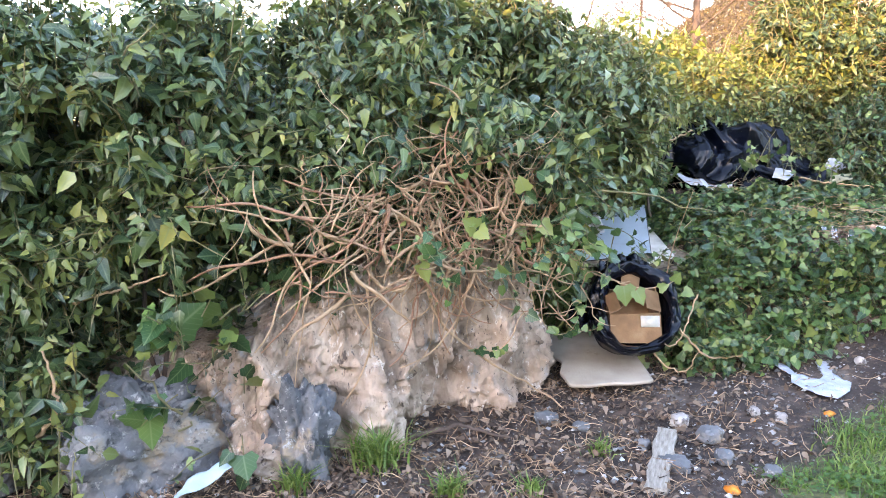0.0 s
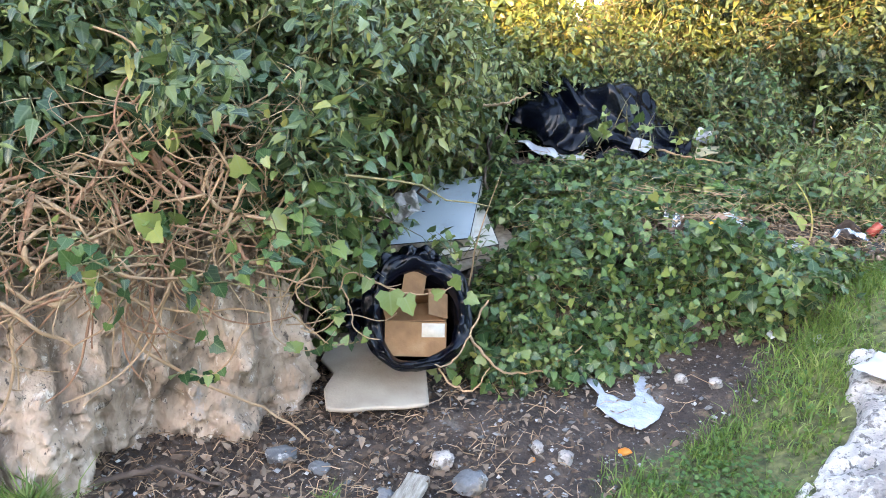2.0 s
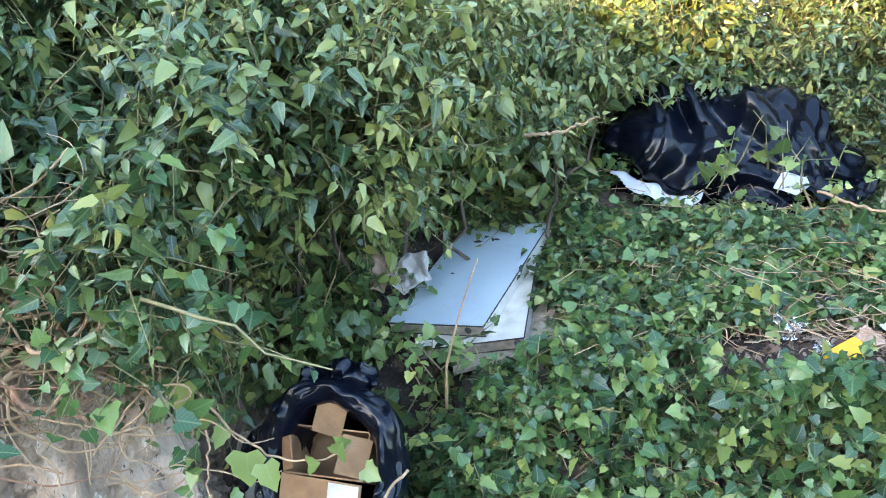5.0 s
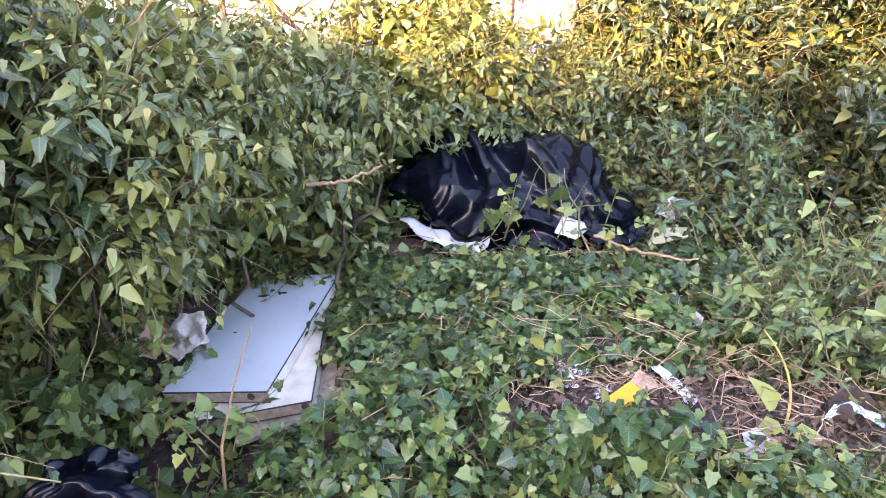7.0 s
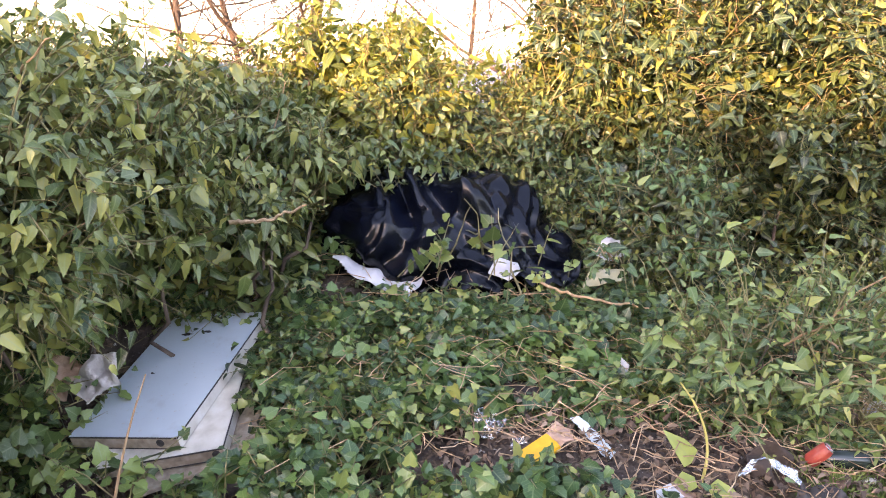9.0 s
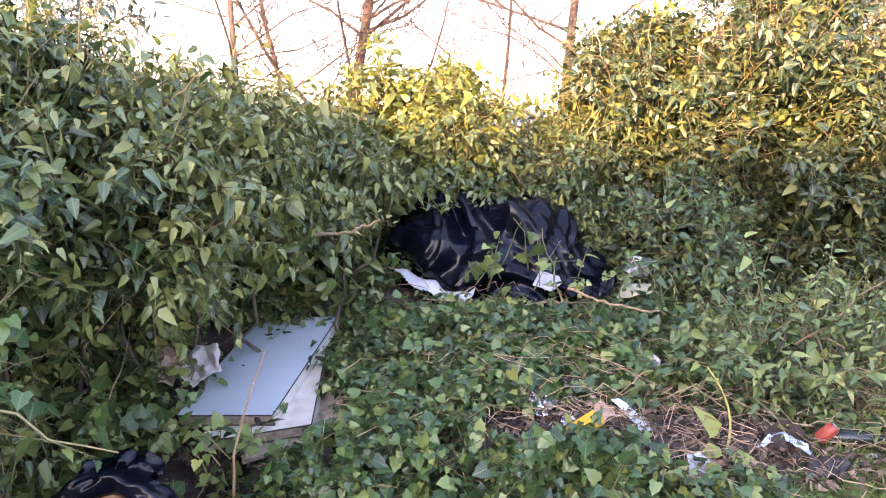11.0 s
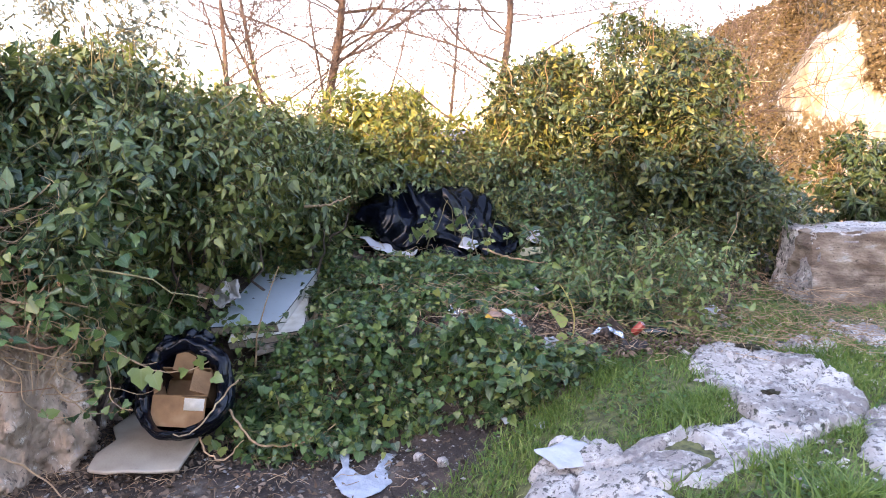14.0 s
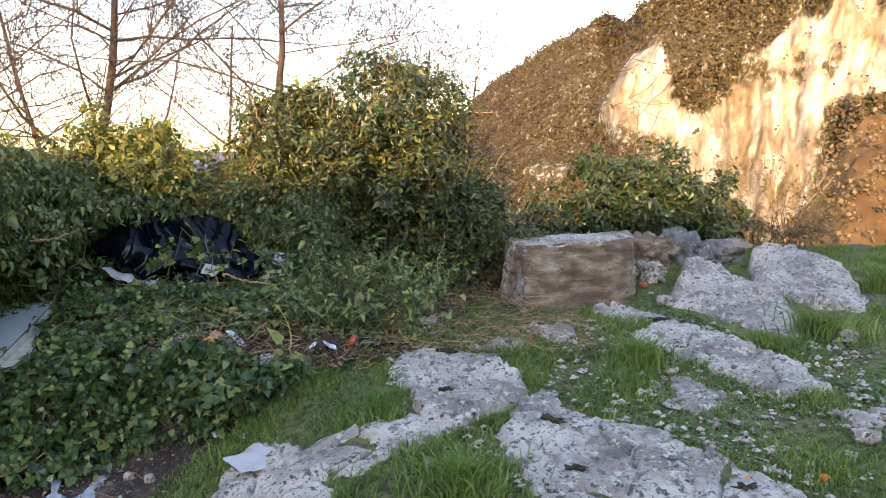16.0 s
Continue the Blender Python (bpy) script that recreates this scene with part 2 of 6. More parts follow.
M_INK = material("dark_print", ramp3((0.03, 0.035, 0.05), (0.05, 0.055, 0.08), (0.07, 0.08, 0.11)), 9.0, 0.6, 0.0)


def turf_soil():
    """Bare soil with gravelly specks, and moss and thatch where turf grows."""
    m = material("soil", [(0.0, (0.03, 0.022, 0.018)), (0.4, (0.052, 0.035, 0.027)), (0.75, (0.098, 0.07, 0.054)), (1.0, (0.2, 0.165, 0.135))], 5.0, 0.95, 0.9, 45, detail=12, specks=[((0.36, 0.34, 0.32), 42, 0.62, 0.68), ((0.17, 0.11, 0.07), 17, 0.56, 0.66)])
    n, l = m.node_tree.nodes, m.node_tree.links
    b = n["Principled BSDF"]
    old = b.inputs["Base Color"].links[0].from_socket
    at = n.new("ShaderNodeAttribute")
    at.attribute_name = "turf"
    tx = n.new("ShaderNodeTexNoise")
    tx.inputs["Scale"].default_value, tx.inputs["Detail"].default_value = 22, 6
    l.new(n["Mapping"].outputs[0], tx.inputs["Vector"])
    rp = n.new("ShaderNodeValToRGB")
    rp.color_ramp.elements[0].position, rp.color_ramp.elements[0].color = 0.35, (0.045, 0.05, 0.02, 1)
    rp.color_ramp.elements[1].position, rp.color_ramp.elements[1].color = 0.65, (0.17, 0.165, 0.06, 1)
    l.new(tx.outputs["Fac"], rp.inputs[0])
    mx = n.new("ShaderNodeMix")
    mx.data_type = "RGBA"
    l.new(at.outputs["Fac"], mx.inputs[0])
    l.new(old, mx.inputs[6])
    l.new(rp.outputs[0], mx.inputs[7])
    l.new(mx.outputs[2], b.inputs["Base Color"])
    return m


M_SOIL = turf_soil()


# ---- mesh helpers ----
def fractal(p, octaves=4):
    return noise.fractal(p, 1.0, 2.0, octaves)


def part(name, bm, mat, parent=None, label=""):
    me = bpy.data.meshes.new(name)
    bm.to_mesh(me)
    bm.free()
    me.materials.append(mat)
    for p in me.polygons:
        p.use_smooth = True
    ob = new(name, me)
    ob.parent = parent
    return tagged(ob, label)


def sharp(ob, degrees=35):
    ob.data.set_sharp_from_angle(angle=radians(degrees))
    return ob


def thing(name, at, label, category, group="", kind=""):
    e = new(name)
    e.empty_display_size = 0.1
    e.matrix_world = at if isinstance(at, Matrix) else Matrix.Translation(at)
    return tagged(e, label, category, group, kind)


def arrays(name, verts, tris, mat, parent=None, label="", smooth=True):
    """One mesh object from arrays of places and triangles."""
    verts, tris = np.asarray(verts, np.float32).reshape(-1, 3), np.asarray(tris, np.int32).reshape(-1, 3)
    me = bpy.data.meshes.new(name)
    me.vertices.add(len(verts))
    me.vertices.foreach_set("co", verts.ravel())
    me.loops.add(tris.size)
    me.loops.foreach_set("vertex_index", tris.ravel())
    me.polygons.add(len(tris))
    me.polygons.foreach_set("loop_start", np.arange(0, tris.size, 3, dtype=np.int32))
    me.polygons.foreach_set("use_smooth", np.full(len(tris), smooth))
    me.update(calc_edges=True)
    me.materials.append(mat)
    ob = new(name, me)
    ob.parent = parent
    return tagged(ob, label)


def norm(a):
    return a / np.maximum(np.linalg.norm(a, axis=-1, keepdims=True), 1e-9)


def half_leaf(outline, mid, fold, droop):
    """A leaf of unit length along y, folded at its midrib: places and triangles."""
    tip = outline[-1]
    pts, tri = [(0, mid, 0), outline[0] + (0,), tip + (0,)], []
    for s in (1, -1):
        prev = 1
        for x, y in outline[1:-1]:
            pts.append((s * x, y, 0))
            i = len(pts) - 1
            tri.append((0, i, prev) if s < 0 else (0, prev, i))
            prev = i
        tri.append((0, 2, prev) if s < 0 else (0, prev, 2))
    v = np.array(pts, float)
    v[:, 2] = fold * np.abs(v[:, 0]) - droop * v[:, 1] ** 2
    return v, np.array(tri)


LOBED = half_leaf([(0, 0), (0.3, -0.12), (0.52, 0.14), (0.38, 0.34), (0.37, 0.56), (0.22, 0.7), (0, 1)], 0.35, 0.2, 0.18)
OVATE = half_leaf([(0, 0), (0.26, 0.2), (0.19, 0.6), (0, 1)], 0.4, 0.34, 0.42)
TUFT = half_leaf([(0, 0), (0.5, 0.5), (0, 1)], 0.5, 0.2, 0.1)
NARROW = half_leaf([(0, 0), (0.1, 0.25), (0.11, 0.6), (0, 1)], 0.45, 0.3, 0.15)
ROUND = half_leaf([(0, 0), (0.36, 0.12), (0.5, 0.5), (0.3, 0.9), (0, 1)], 0.5, 0.2, 0.1)


def leaves(name, shape, at, along, face, size, mat, parent=None, label=""):
    """Many leaves in one mesh: places, directions of the midribs, the sides that face out, and lengths."""
    v, t = shape
    y = norm(along)
    z = norm(face - (face * y).sum(1, keepdims=True) * y)
    x = np.cross(y, z)
    w = np.random.uniform(0.8, 1.2, (len(at), 1, 1))
    p = at[:, None, :] + size[:, None, None] * (v[None, :, 0:1] * w * x[:, None] + v[None, :, 1:2] * y[:, None] + v[None, :, 2:3] * z[:, None])
    tri = t[None] + (np.arange(len(at)) * len(v))[:, None, None]
    ob = arrays(name, p, tri, mat, parent, label)
    ob.data.attributes.new("blade", "FLOAT_VECTOR", "POINT").data.foreach_set("vector", np.tile(v, (len(at), 1)).astype(np.float32).ravel())
    return ob


def tubes(name, paths, radii, mat, parent=None, label="", sides=5):
    """Tapering tubes along paths (each a k x 3 array) with radii (each of k)."""
    vs, ts, n = [], [], 0
    for path, rad in zip(paths, radii):
        path = np.asarray(path, float)
        k = len(path)
        tan = norm(np.gradient(path, axis=0))
        ref = np.array((0.31, 0.2, 0.93)) if abs(tan[0, 2]) < 0.8 else np.array((0.93, 0.2, 0.31))
        a = norm(np.cross(tan, ref))
        b = np.cross(tan, a)
        ang = np.linspace(0, 2 * np.pi, sides, endpoint=False)
        ring = path[:, None] + np.asarray(rad)[:, None, None] * (np.cos(ang)[None, :, None] * a[:, None] + np.sin(ang)[None, :, None] * b[:, None])
        vs.append(ring.reshape(-1, 3))
        i = (np.arange(k - 1)[:, None] * sides + np.arange(sides)[None]).ravel() + n
        j = (np.arange(k - 1)[:, None] * sides + (np.arange(sides)[None] + 1) % sides).ravel() + n
        ts.append(np.stack((i, j, j + sides), 1))
        ts.append(np.stack((i, j + sides, i + sides), 1))
        n += k * sides
    return arrays(name, np.concatenate(vs), np.concatenate(ts), mat, parent, label)


def sprays(origin, out, length, count, leaf, up=0.25, droop=0.25, sag=0.25):
    """Leafy shoots: each grows from its origin along out, with alternate leaves. Gives leaves' places, directions, faces, sizes and the stems' paths."""
    n = len(origin)
    d = norm(out + np.random.normal(0, 0.45, (n, 3)) + np.array((0, 0, up)))
    ln = length * np.random.uniform(0.5, 1.4, n)
    side = norm(np.cross(d, np.random.normal(0, 1, (n, 3))))
    at, al, fa, si = [], [], [], []
    for j in range(count):
        s = (j + np.random.uniform(0.2, 1.0, n)) / count
        p = origin + d * (ln * s)[:, None]
        p[:, 2] -= sag * ln * s * s
        turn = np.random.uniform(-1.2, 1.2, n) + (np.pi if j % 2 else 0)
        sd = norm(side * np.cos(turn)[:, None] + np.cross(d, side) * np.sin(turn)[:, None])
        a = norm(0.45 * d + 0.9 * sd + np.array((0, 0, -droop)) + np.random.normal(0, 0.4, (n, 3)))
        f = norm(0.6 * norm(out) + np.array((0, 0, 0.7)) + np.random.normal(0, 0.62, (n, 3)))
        z = leaf * np.clip(np.random.lognormal(-0.2, 0.42, n), 0.3, 1.7) * (1.1 - 0.35 * s)
        at.append(p + sd * 0.012), al.append(a), fa.append(f), si.append(z)
    s = np.linspace(-0.25, 1.0, 3)
    path = origin[:, None] + d[:, None] * (ln[:, None, None] * s[None, :, None])
    path[:, :, 2] -= sag * ln[:, None] * s[None] * np.abs(s[None])
    return np.concatenate(at), np.concatenate(al), np.concatenate(fa), np.concatenate(si), path


def on_blobs(blobs, n, low=0.72, high=1.06, rough=0.22, keep=None):
    """Places near the surface of a union of rough ellipsoids, and the way out of it there."""
    b = np.array(blobs, float)
    area = (b[:, 3] * b[:, 4] * b[:, 5]) ** (2 / 3)
    pick = np.random.choice(len(b), n * 3, p=area / area.sum())
    d = norm(np.random.normal(0, 1, (n * 3, 3)))
    r = np.random.uniform(low, high, n * 3) ** 0.6
    c, s = b[pick, :3], b[pick, 3:6]
    lump = np.array([noise.noise(Vector(q) * 2.2) for q in (c + d * s)])
    p = c + d * s * (r * (1 + rough * lump))[:, None]
    inside = np.zeros(n * 3, bool)
    for i, q in enumerate(b):
        inside |= (pick != i) & ((((p - q[:3]) / (q[3:6] * 0.74)) ** 2).sum(1) < 1)
    ok = ~inside & (p[:, 2] > ground_at(p[:, 0], p[:, 1]) + 0.02)
    if keep is not None:
        ok &= keep(p)
    p, d, r = p[ok], norm(d / s)[ok], r[ok]
    clump = np.array([noise.noise(Vector(q) * 2.3) + 0.7 * noise.noise(Vector(q) * 5.5) for q in p])
    ok = (r < 0.86) | (clump > 0.06) | (np.random.random(len(p)) < 0.1)
    p = p + d * np.clip(clump, -0.5, 0.6)[:, None] * 0.44
    return p[ok][:n], d[ok][:n]


def shrub(name, base, blobs, n, leaf, mat, label, category="shrub", shape=OVATE, per=8, length=0.24, stem=M_STEM, keep=None, limbs=10, limb_r=0.012, group="", **how):
    """A leafy shrub: woody limbs from its base, shoots near the surface of its mass, and leaves."""
    t = thing(name, base, label, category, group)
    p, d = on_blobs(blobs, n, keep=keep, rough=0.3)
    at, al, fa, si, path = sprays(p, d, length, per, leaf, **how)
    org = np.array(base, float)
    leaves("foliage", shape, at - org, al, fa, si, mat, t)
    if n > 900:
        core, way = on_blobs(blobs, n // 2, 0.25, 0.5, keep=keep)
        core = np.repeat(core, 3, 0) + np.random.normal(0, 0.06, (len(core) * 3, 3))
        tagged(leaves("inner_foliage", shape, core - org, np.random.normal(0, 1, core.shape) + np.array((0, 0, -0.6)), np.repeat(way, 3, 0) + np.random.normal(0, 0.5, core.shape), np.random.uniform(1.0, 1.7, len(core)) * leaf, mat, t), kind="stuff")
    tagged(tubes("shoot_growth", list(path - org), [np.array((0.0034, 0.0028, 0.001))] * len(path), stem, t, sides=3), kind="stuff")
    if n > 2000 and mat in (M_IVY, M_IVY_OLIVE):
        far = np.random.choice(len(p), n // 11)
        at, al, fa, si, path = sprays(p[far] + d[far] * 0.09, d[far], length * 1.1, per, leaf * 0.85, up=0.55, droop=0.35)
        tagged(leaves("young_foliage", shape, at - org, al, fa, si, M_IVY_TIP, t, "yellow-green leaves on new shoots"), kind="stuff")
        tagged(tubes("young_growth", list(path - org), [np.array((0.004, 0.0032, 0.0014))] * len(path), M_STEM, t, sides=3), kind="stuff")
    far = np.random.choice(len(p), max(4, n // 45))
    fp, fd = p[far], norm(d[far] + np.random.normal(0, 0.4, (len(far), 3)) + np.array((0, 0, how.get("up", 0.25))))
    s = np.linspace(-0.4, 1, 7)
    wild = fp[:, None] + fd[:, None] * (np.random.uniform(0.2, 0.42, len(far))[:, None, None] * s[None, :, None]) + np.cumsum(np.random.normal(0, 0.014, (len(far), 7, 3)), 1)
    over = (wild[..., 0] > 0.85) & (wild[..., 0] < 1.6) & (wild[..., 1] > 4.7) & (wild[..., 1] < 5.65) & (wild[..., 2] < 0.9)
    wild = wild[~over.any(1)]
    tagged(tubes("bare_growth", list(wild - org), [np.linspace(0.006, 0.002, 7)] * len(wild), M_VINE if len(far) % 2 else stem, t, sides=4), kind="stuff")
    for i in range(limbs):
        q = blobs[i % len(blobs)]
        end = np.array(q[:3]) - org + np.random.normal(0, 0.35, 3) * np.array(q[3:6])
        start = np.array((end[0] * 0.8 + random.uniform(-0.1, 0.1), end[1] * 0.8, 0))
        start[2] = ground_at(start[0] + org[0], start[1] + org[1]) - org[2] - 0.03
        s = np.linspace(0, 1, 8)[:, None]
        w = start + (end - start) * s + np.random.normal(0, 0.035, (8, 3)) * np.sin(np.pi * s)
        tubes("limb", [w], [limb_r * np.linspace(1.2, 0.5, 8)], M_BARK, t)
    return t


# ---- the lie of the land ----
def step(a, b, v):
    t = np.clip((v - a) / (b - a), 0, 1)
    return t * t * (3 - 2 * t)


def ground_at(x, y):
    """Height of the ground in metres, for numbers or arrays."""
    x, y = np.asarray(x, float), np.asarray(y, float)
    shift = 0.55 * step(1.45, 0.95, x)
    left = 0.5 * step(4.08, 4.65, y - shift) + 0.24 * np.clip(y - 4.6 - 0.5 * shift, 0, 2.2) - 0.06 * step(3.9, 3.2, y)
    right = 0.45 + 0.06 * np.clip(y - 3.8, -1.6, 3)
    w = step(1.9, 3.6, x)
    z = left * (1 - w) + right * w
    z = z + 0.09 * np.exp(-((x - 2.6) ** 2 + (y - 4.7) ** 2) / 0.35)
    z = z - 0.2 * np.exp(-((x - 1.25) / 0.45) ** 2 - ((y - 4.95) / 0.4) ** 2)
    z = z - 0.13 * np.exp(-((x - 1.3) / 0.4) ** 2 - ((y - 5.5) / 0.33) ** 2)
    z = z - 0.5 * step(1.2, -1.5, y) * w * 0.6
    edge = 8.0 + 0.12 * np.clip(x - 3, 0, 20)
    z = z - np.minimum(0.55 * np.clip(y - edge, 0, None) ** 1.05, 75)
    z = z - np.minimum(0.35 * np.clip(x - 11.5, 0, None), 40) * step(-4, 4, y)
    # Unseen rise behind the camera, added to keep low sun off the foreground.
    z = z + 11.1 * step(-12, -34, y)
    return z + 0.012 * np.sin(7.1 * x + 1.3 * y) * np.sin(6.3 * y - 2 * x)


def spaced(lo, a, b, hi, fine):
    """Coordinates that are fine from a to b and widen towards lo and hi."""
    mid = np.arange(a, b, fine)
    k = np.linspace(0, 1, 46) ** 3.2
    return np.concatenate((a - (a - lo) * k[:0:-1], mid, b + (hi - b) * k))


def grid_mesh(name, X, Y, Z, mat, parent=None, label=""):
    r, c = X.shape
    i = (np.arange(r - 1)[:, None] * c + np.arange(c - 1)[None]).ravel()
    tri = np.concatenate((np.stack((i, i + 1, i + c + 1), 1), np.stack((i, i + c + 1, i + c), 1)))
    return arrays(name, np.stack((X, Y, Z), -1), tri, mat, parent, label)


def turf_at(x, y):
    """How grassy the ground is, 0 to 1."""
    near = step(-0.15, 0.25, x - 2.04 - 1.1 * np.clip(y - 3.5, -0.4, None) + 0.14 * np.sin(5 * y + 2 * x))
    near = np.maximum(near, step(1.15, 0.75, np.hypot((x - 1.7) / 0.42, (y - 2.8) / 0.38) + 0.15 * np.sin(9 * x + 4 * y)))
    upper = 4.1 + 1.95 * step(2.9, 4.3, x) + 1.4 * step(5.2, 6.2, x) + 1.1 * step(7.2, 8.0, x)
    return near * step(0.15, -0.15, y - upper - 0.1 * np.sin(4.3 * x))


def rough_sheet():
    xs, ys = spaced(-3000, -2.6, 9.6, 3000, 0.06), spaced(-400, 1.2, 8.8, 4000, 0.06)
    X, Y = np.meshgrid(xs, ys)
    Z = ground_at(X, Y)
    near = (X > -3) & (X < 10) & (Y > 0.8) & (Y < 9)
    q = np.zeros(X.shape)
    for r, c in zip(*np.nonzero(near)):
        v = Vector((X[r, c], Y[r, c], 0))
        q[r, c] = 0.012 * noise.noise(v * 3.1) + 0.012 * noise.noise(v * 11)
    # Uneven top of the added rise, for an irregular shade edge.
    shade_ridge = Y < -20
    for r, c in zip(*np.nonzero(shade_ridge & (np.abs(X) < 90) & (Y > -90))):
        q[r, c] = 0.3 * noise.noise(Vector((X[r, c] * 0.22, Y[r, c] * 0.1, 3)))
    ob = grid_mesh("ground", X, Y, Z + q, M_SOIL)
    turf = np.maximum(turf_at(X, Y), step(2.0, 0.5, Y))
    ob.data.attributes.new("turf", "FLOAT", "POINT").data.foreach_set("value", turf.ravel().astype(np.float32))
    return tagged(ob, "dark trodden earth sloping up to an ivy bank", "ground", kind="structure")


ground = rough_sheet()
# ---- the mountain across the valley ----
def two_tone(name, rock, green, scale, bias):
    """Rock and scrub, parted by the slope and by a noise."""
    m = bpy.data.materials.new(name)
    m.use_nodes = True
    n, l = m.node_tree.nodes, m.node_tree.links
    b = n["Principled BSDF"]
    b.inputs["Roughness"].default_value, b.inputs["Specular IOR Level"].default_value = 0.95, 0.1
    co = n.new("ShaderNodeTexCoord")
    cols = []
    for ramp_cols, sc, st in ((rock, 0.12, (1, 1, 0.22)), (green, 0.5, (1, 1, 1))):
        mp = n.new("ShaderNodeMapping")
        mp.inputs["Scale"].default_value = st
        l.new(co.outputs["Object"], mp.inputs[0])
        t = n.new("ShaderNodeTexNoise")
        t.inputs["Scale"].default_value, t.inputs["Detail"].default_value, t.inputs["Roughness"].default_value = sc, 12, 0.65
        l.new(mp.outputs[0], t.inputs["Vector"])
        r = n.new("ShaderNodeValToRGB")
        for e, (p, c) in zip([r.color_ramp.elements[0], r.color_ramp.elements[1], r.color_ramp.elements.new(0.5)], [ramp_cols[0], ramp_cols[2], ramp_cols[1]]):
            e.position, e.color = p, (*c, 1)
        l.new(t.outputs["Fac"], r.inputs[0])
        cols.append(r.outputs[0])
    geo = n.new("ShaderNodeNewGeometry")
    sep = n.new("ShaderNodeSeparateXYZ")
    l.new(geo.outputs["Normal"], sep.inputs[0])
    t = n.new("ShaderNodeTexNoise")
    t.inputs["Scale"].default_value, t.inputs["Detail"].default_value = scale, 9
    l.new(co.outputs["Object"], t.inputs["Vector"])
    att = n.new("ShaderNodeAttribute")
    att.attribute_name = "scrub"
    a = n.new("ShaderNodeMath")
    a.operation = "ADD"
    l.new(att.outputs["Fac"], a.inputs[0])
    l.new(t.outputs["Fac"], a.inputs[1])
    g = n.new("ShaderNodeMapRange")
    g.inputs[1].default_value, g.inputs[2].default_value = bias, bias + 0.1
    l.new(a.outputs[0], g.inputs[0])
    mx = n.new("ShaderNodeMix")
    mx.data_type = "RGBA"
    l.new(g.outputs[0], mx.inputs[0])
    l.new(cols[0], mx.inputs[6])
    l.new(cols[1], mx.inputs[7])
    l.new(mx.outputs[2], b.inputs["Base Color"])
    return m


M_CLIFF = two_tone("cliff_and_scrub", [(0.32, (0.13, 0.09, 0.055)), (0.46, (0.26, 0.205, 0.145)), (0.6, (0.35, 0.295, 0.22))], [(0.3, (0.05, 0.042, 0.023)), (0.5, (0.095, 0.072, 0.038)), (0.7, (0.15, 0.11, 0.057))], 0.06, 1.0)
FAR = 260.0


def crest(a):
    """Height of the skyline in degrees by bearing."""
    return np.interp(a, [6, 10.7, 14, 15.65, 18.9, 23.2, 26.3, 31, 40, 80], [-3, 0, 3.0, 4.8, 7.0, 9.3, 10.5, 11.8, 13.2, 14.5])


def mountain():
    az, v = np.linspace(6, 80, 340), np.linspace(0, 1, 130)
    A, V = np.meshgrid(az, v)
    top = (FAR + 18 + 70 * step(26, 23.5, A)) * np.tan(np.radians(crest(A))) + 1.5
    base = -75.0
    H = base + (top - base) * V
    R = np.full(A.shape, FAR)
    scrub = np.zeros(A.shape)
    for r in range(A.shape[0]):
        for c in range(A.shape[1]):
            x, h = A[r, c] * 4.5, H[r, c]
            flute = noise.fractal(Vector((x * 0.09, h * 0.018, 5)), 0.8, 2.1, 6)
            shelf = noise.noise(Vector((x * 0.022, h * 0.05, 9)))
            R[r, c] += 11 * flute + 10 * shelf + 2.5 * noise.fractal(Vector((x * 0.5, h * 0.2, 2)), 0.8, 2.1, 4)
            scrub[r, c] = 0.45 * noise.noise(Vector((x * 0.03 + 2, h * 0.045, 1)))
    wooded = step(26.0, 23.5, A + 1.2 * np.sin(H * 0.11)) * step(-3, 6, H - 0.0 * A)
    crown = step(0.86, 0.97, V + 0.04 * np.sin(A * 1.7))
    hang = step(0.0, 1.0, np.exp(-((A - 30.5) / 2.2) ** 2 - ((H - 38) / 16) ** 2) * 1.6) + step(0.0, 1.0, np.exp(-((A - 33.5) / 2.6) ** 2 - ((H - 50) / 12) ** 2) * 1.5) + step(0, 1, np.exp(-((A - 41) / 2.5) ** 2 - ((H - 12) / 9) ** 2) * 1.3)
    flank = step(25.5, 22.5, A + 1.5 * np.sin(H * 0.17)) * (1 - wooded)
    scrub = scrub + 0.2 * flank + 0.75 * wooded + 0.8 * crown + 0.6 * hang + 0.42
    R = R + 45 * np.clip(V - 0.8, 0, 1) * 2 + 70 * wooded * V ** 2 - 40 * (1 - V) ** 2
    X, Y = 3 + R * np.sin(np.radians(A)), R * np.cos(np.radians(A))
    ob = grid_mesh("mountain", X, Y, H, M_CLIFF)
    at = ob.data.attributes.new("scrub", "FLOAT", "POINT")
    at.data.foreach_set("value", scrub.ravel().astype(np.float32))
    tagged(ob, "steep pale limestone cliff with brown scrub, in warm sun", "mountain", kind="structure")
    return X, Y, H, scrub


mountain_x, mountain_y, mountain_h, mountain_scrub = mountain()
M_FARBUSH = material("far_scrub", ramp3((0.065, 0.05, 0.027), (0.085, 0.066, 0.036), (0.11, 0.085, 0.046)), 0.1, 1.0, 0.0, island=0.4, spec=0.1)


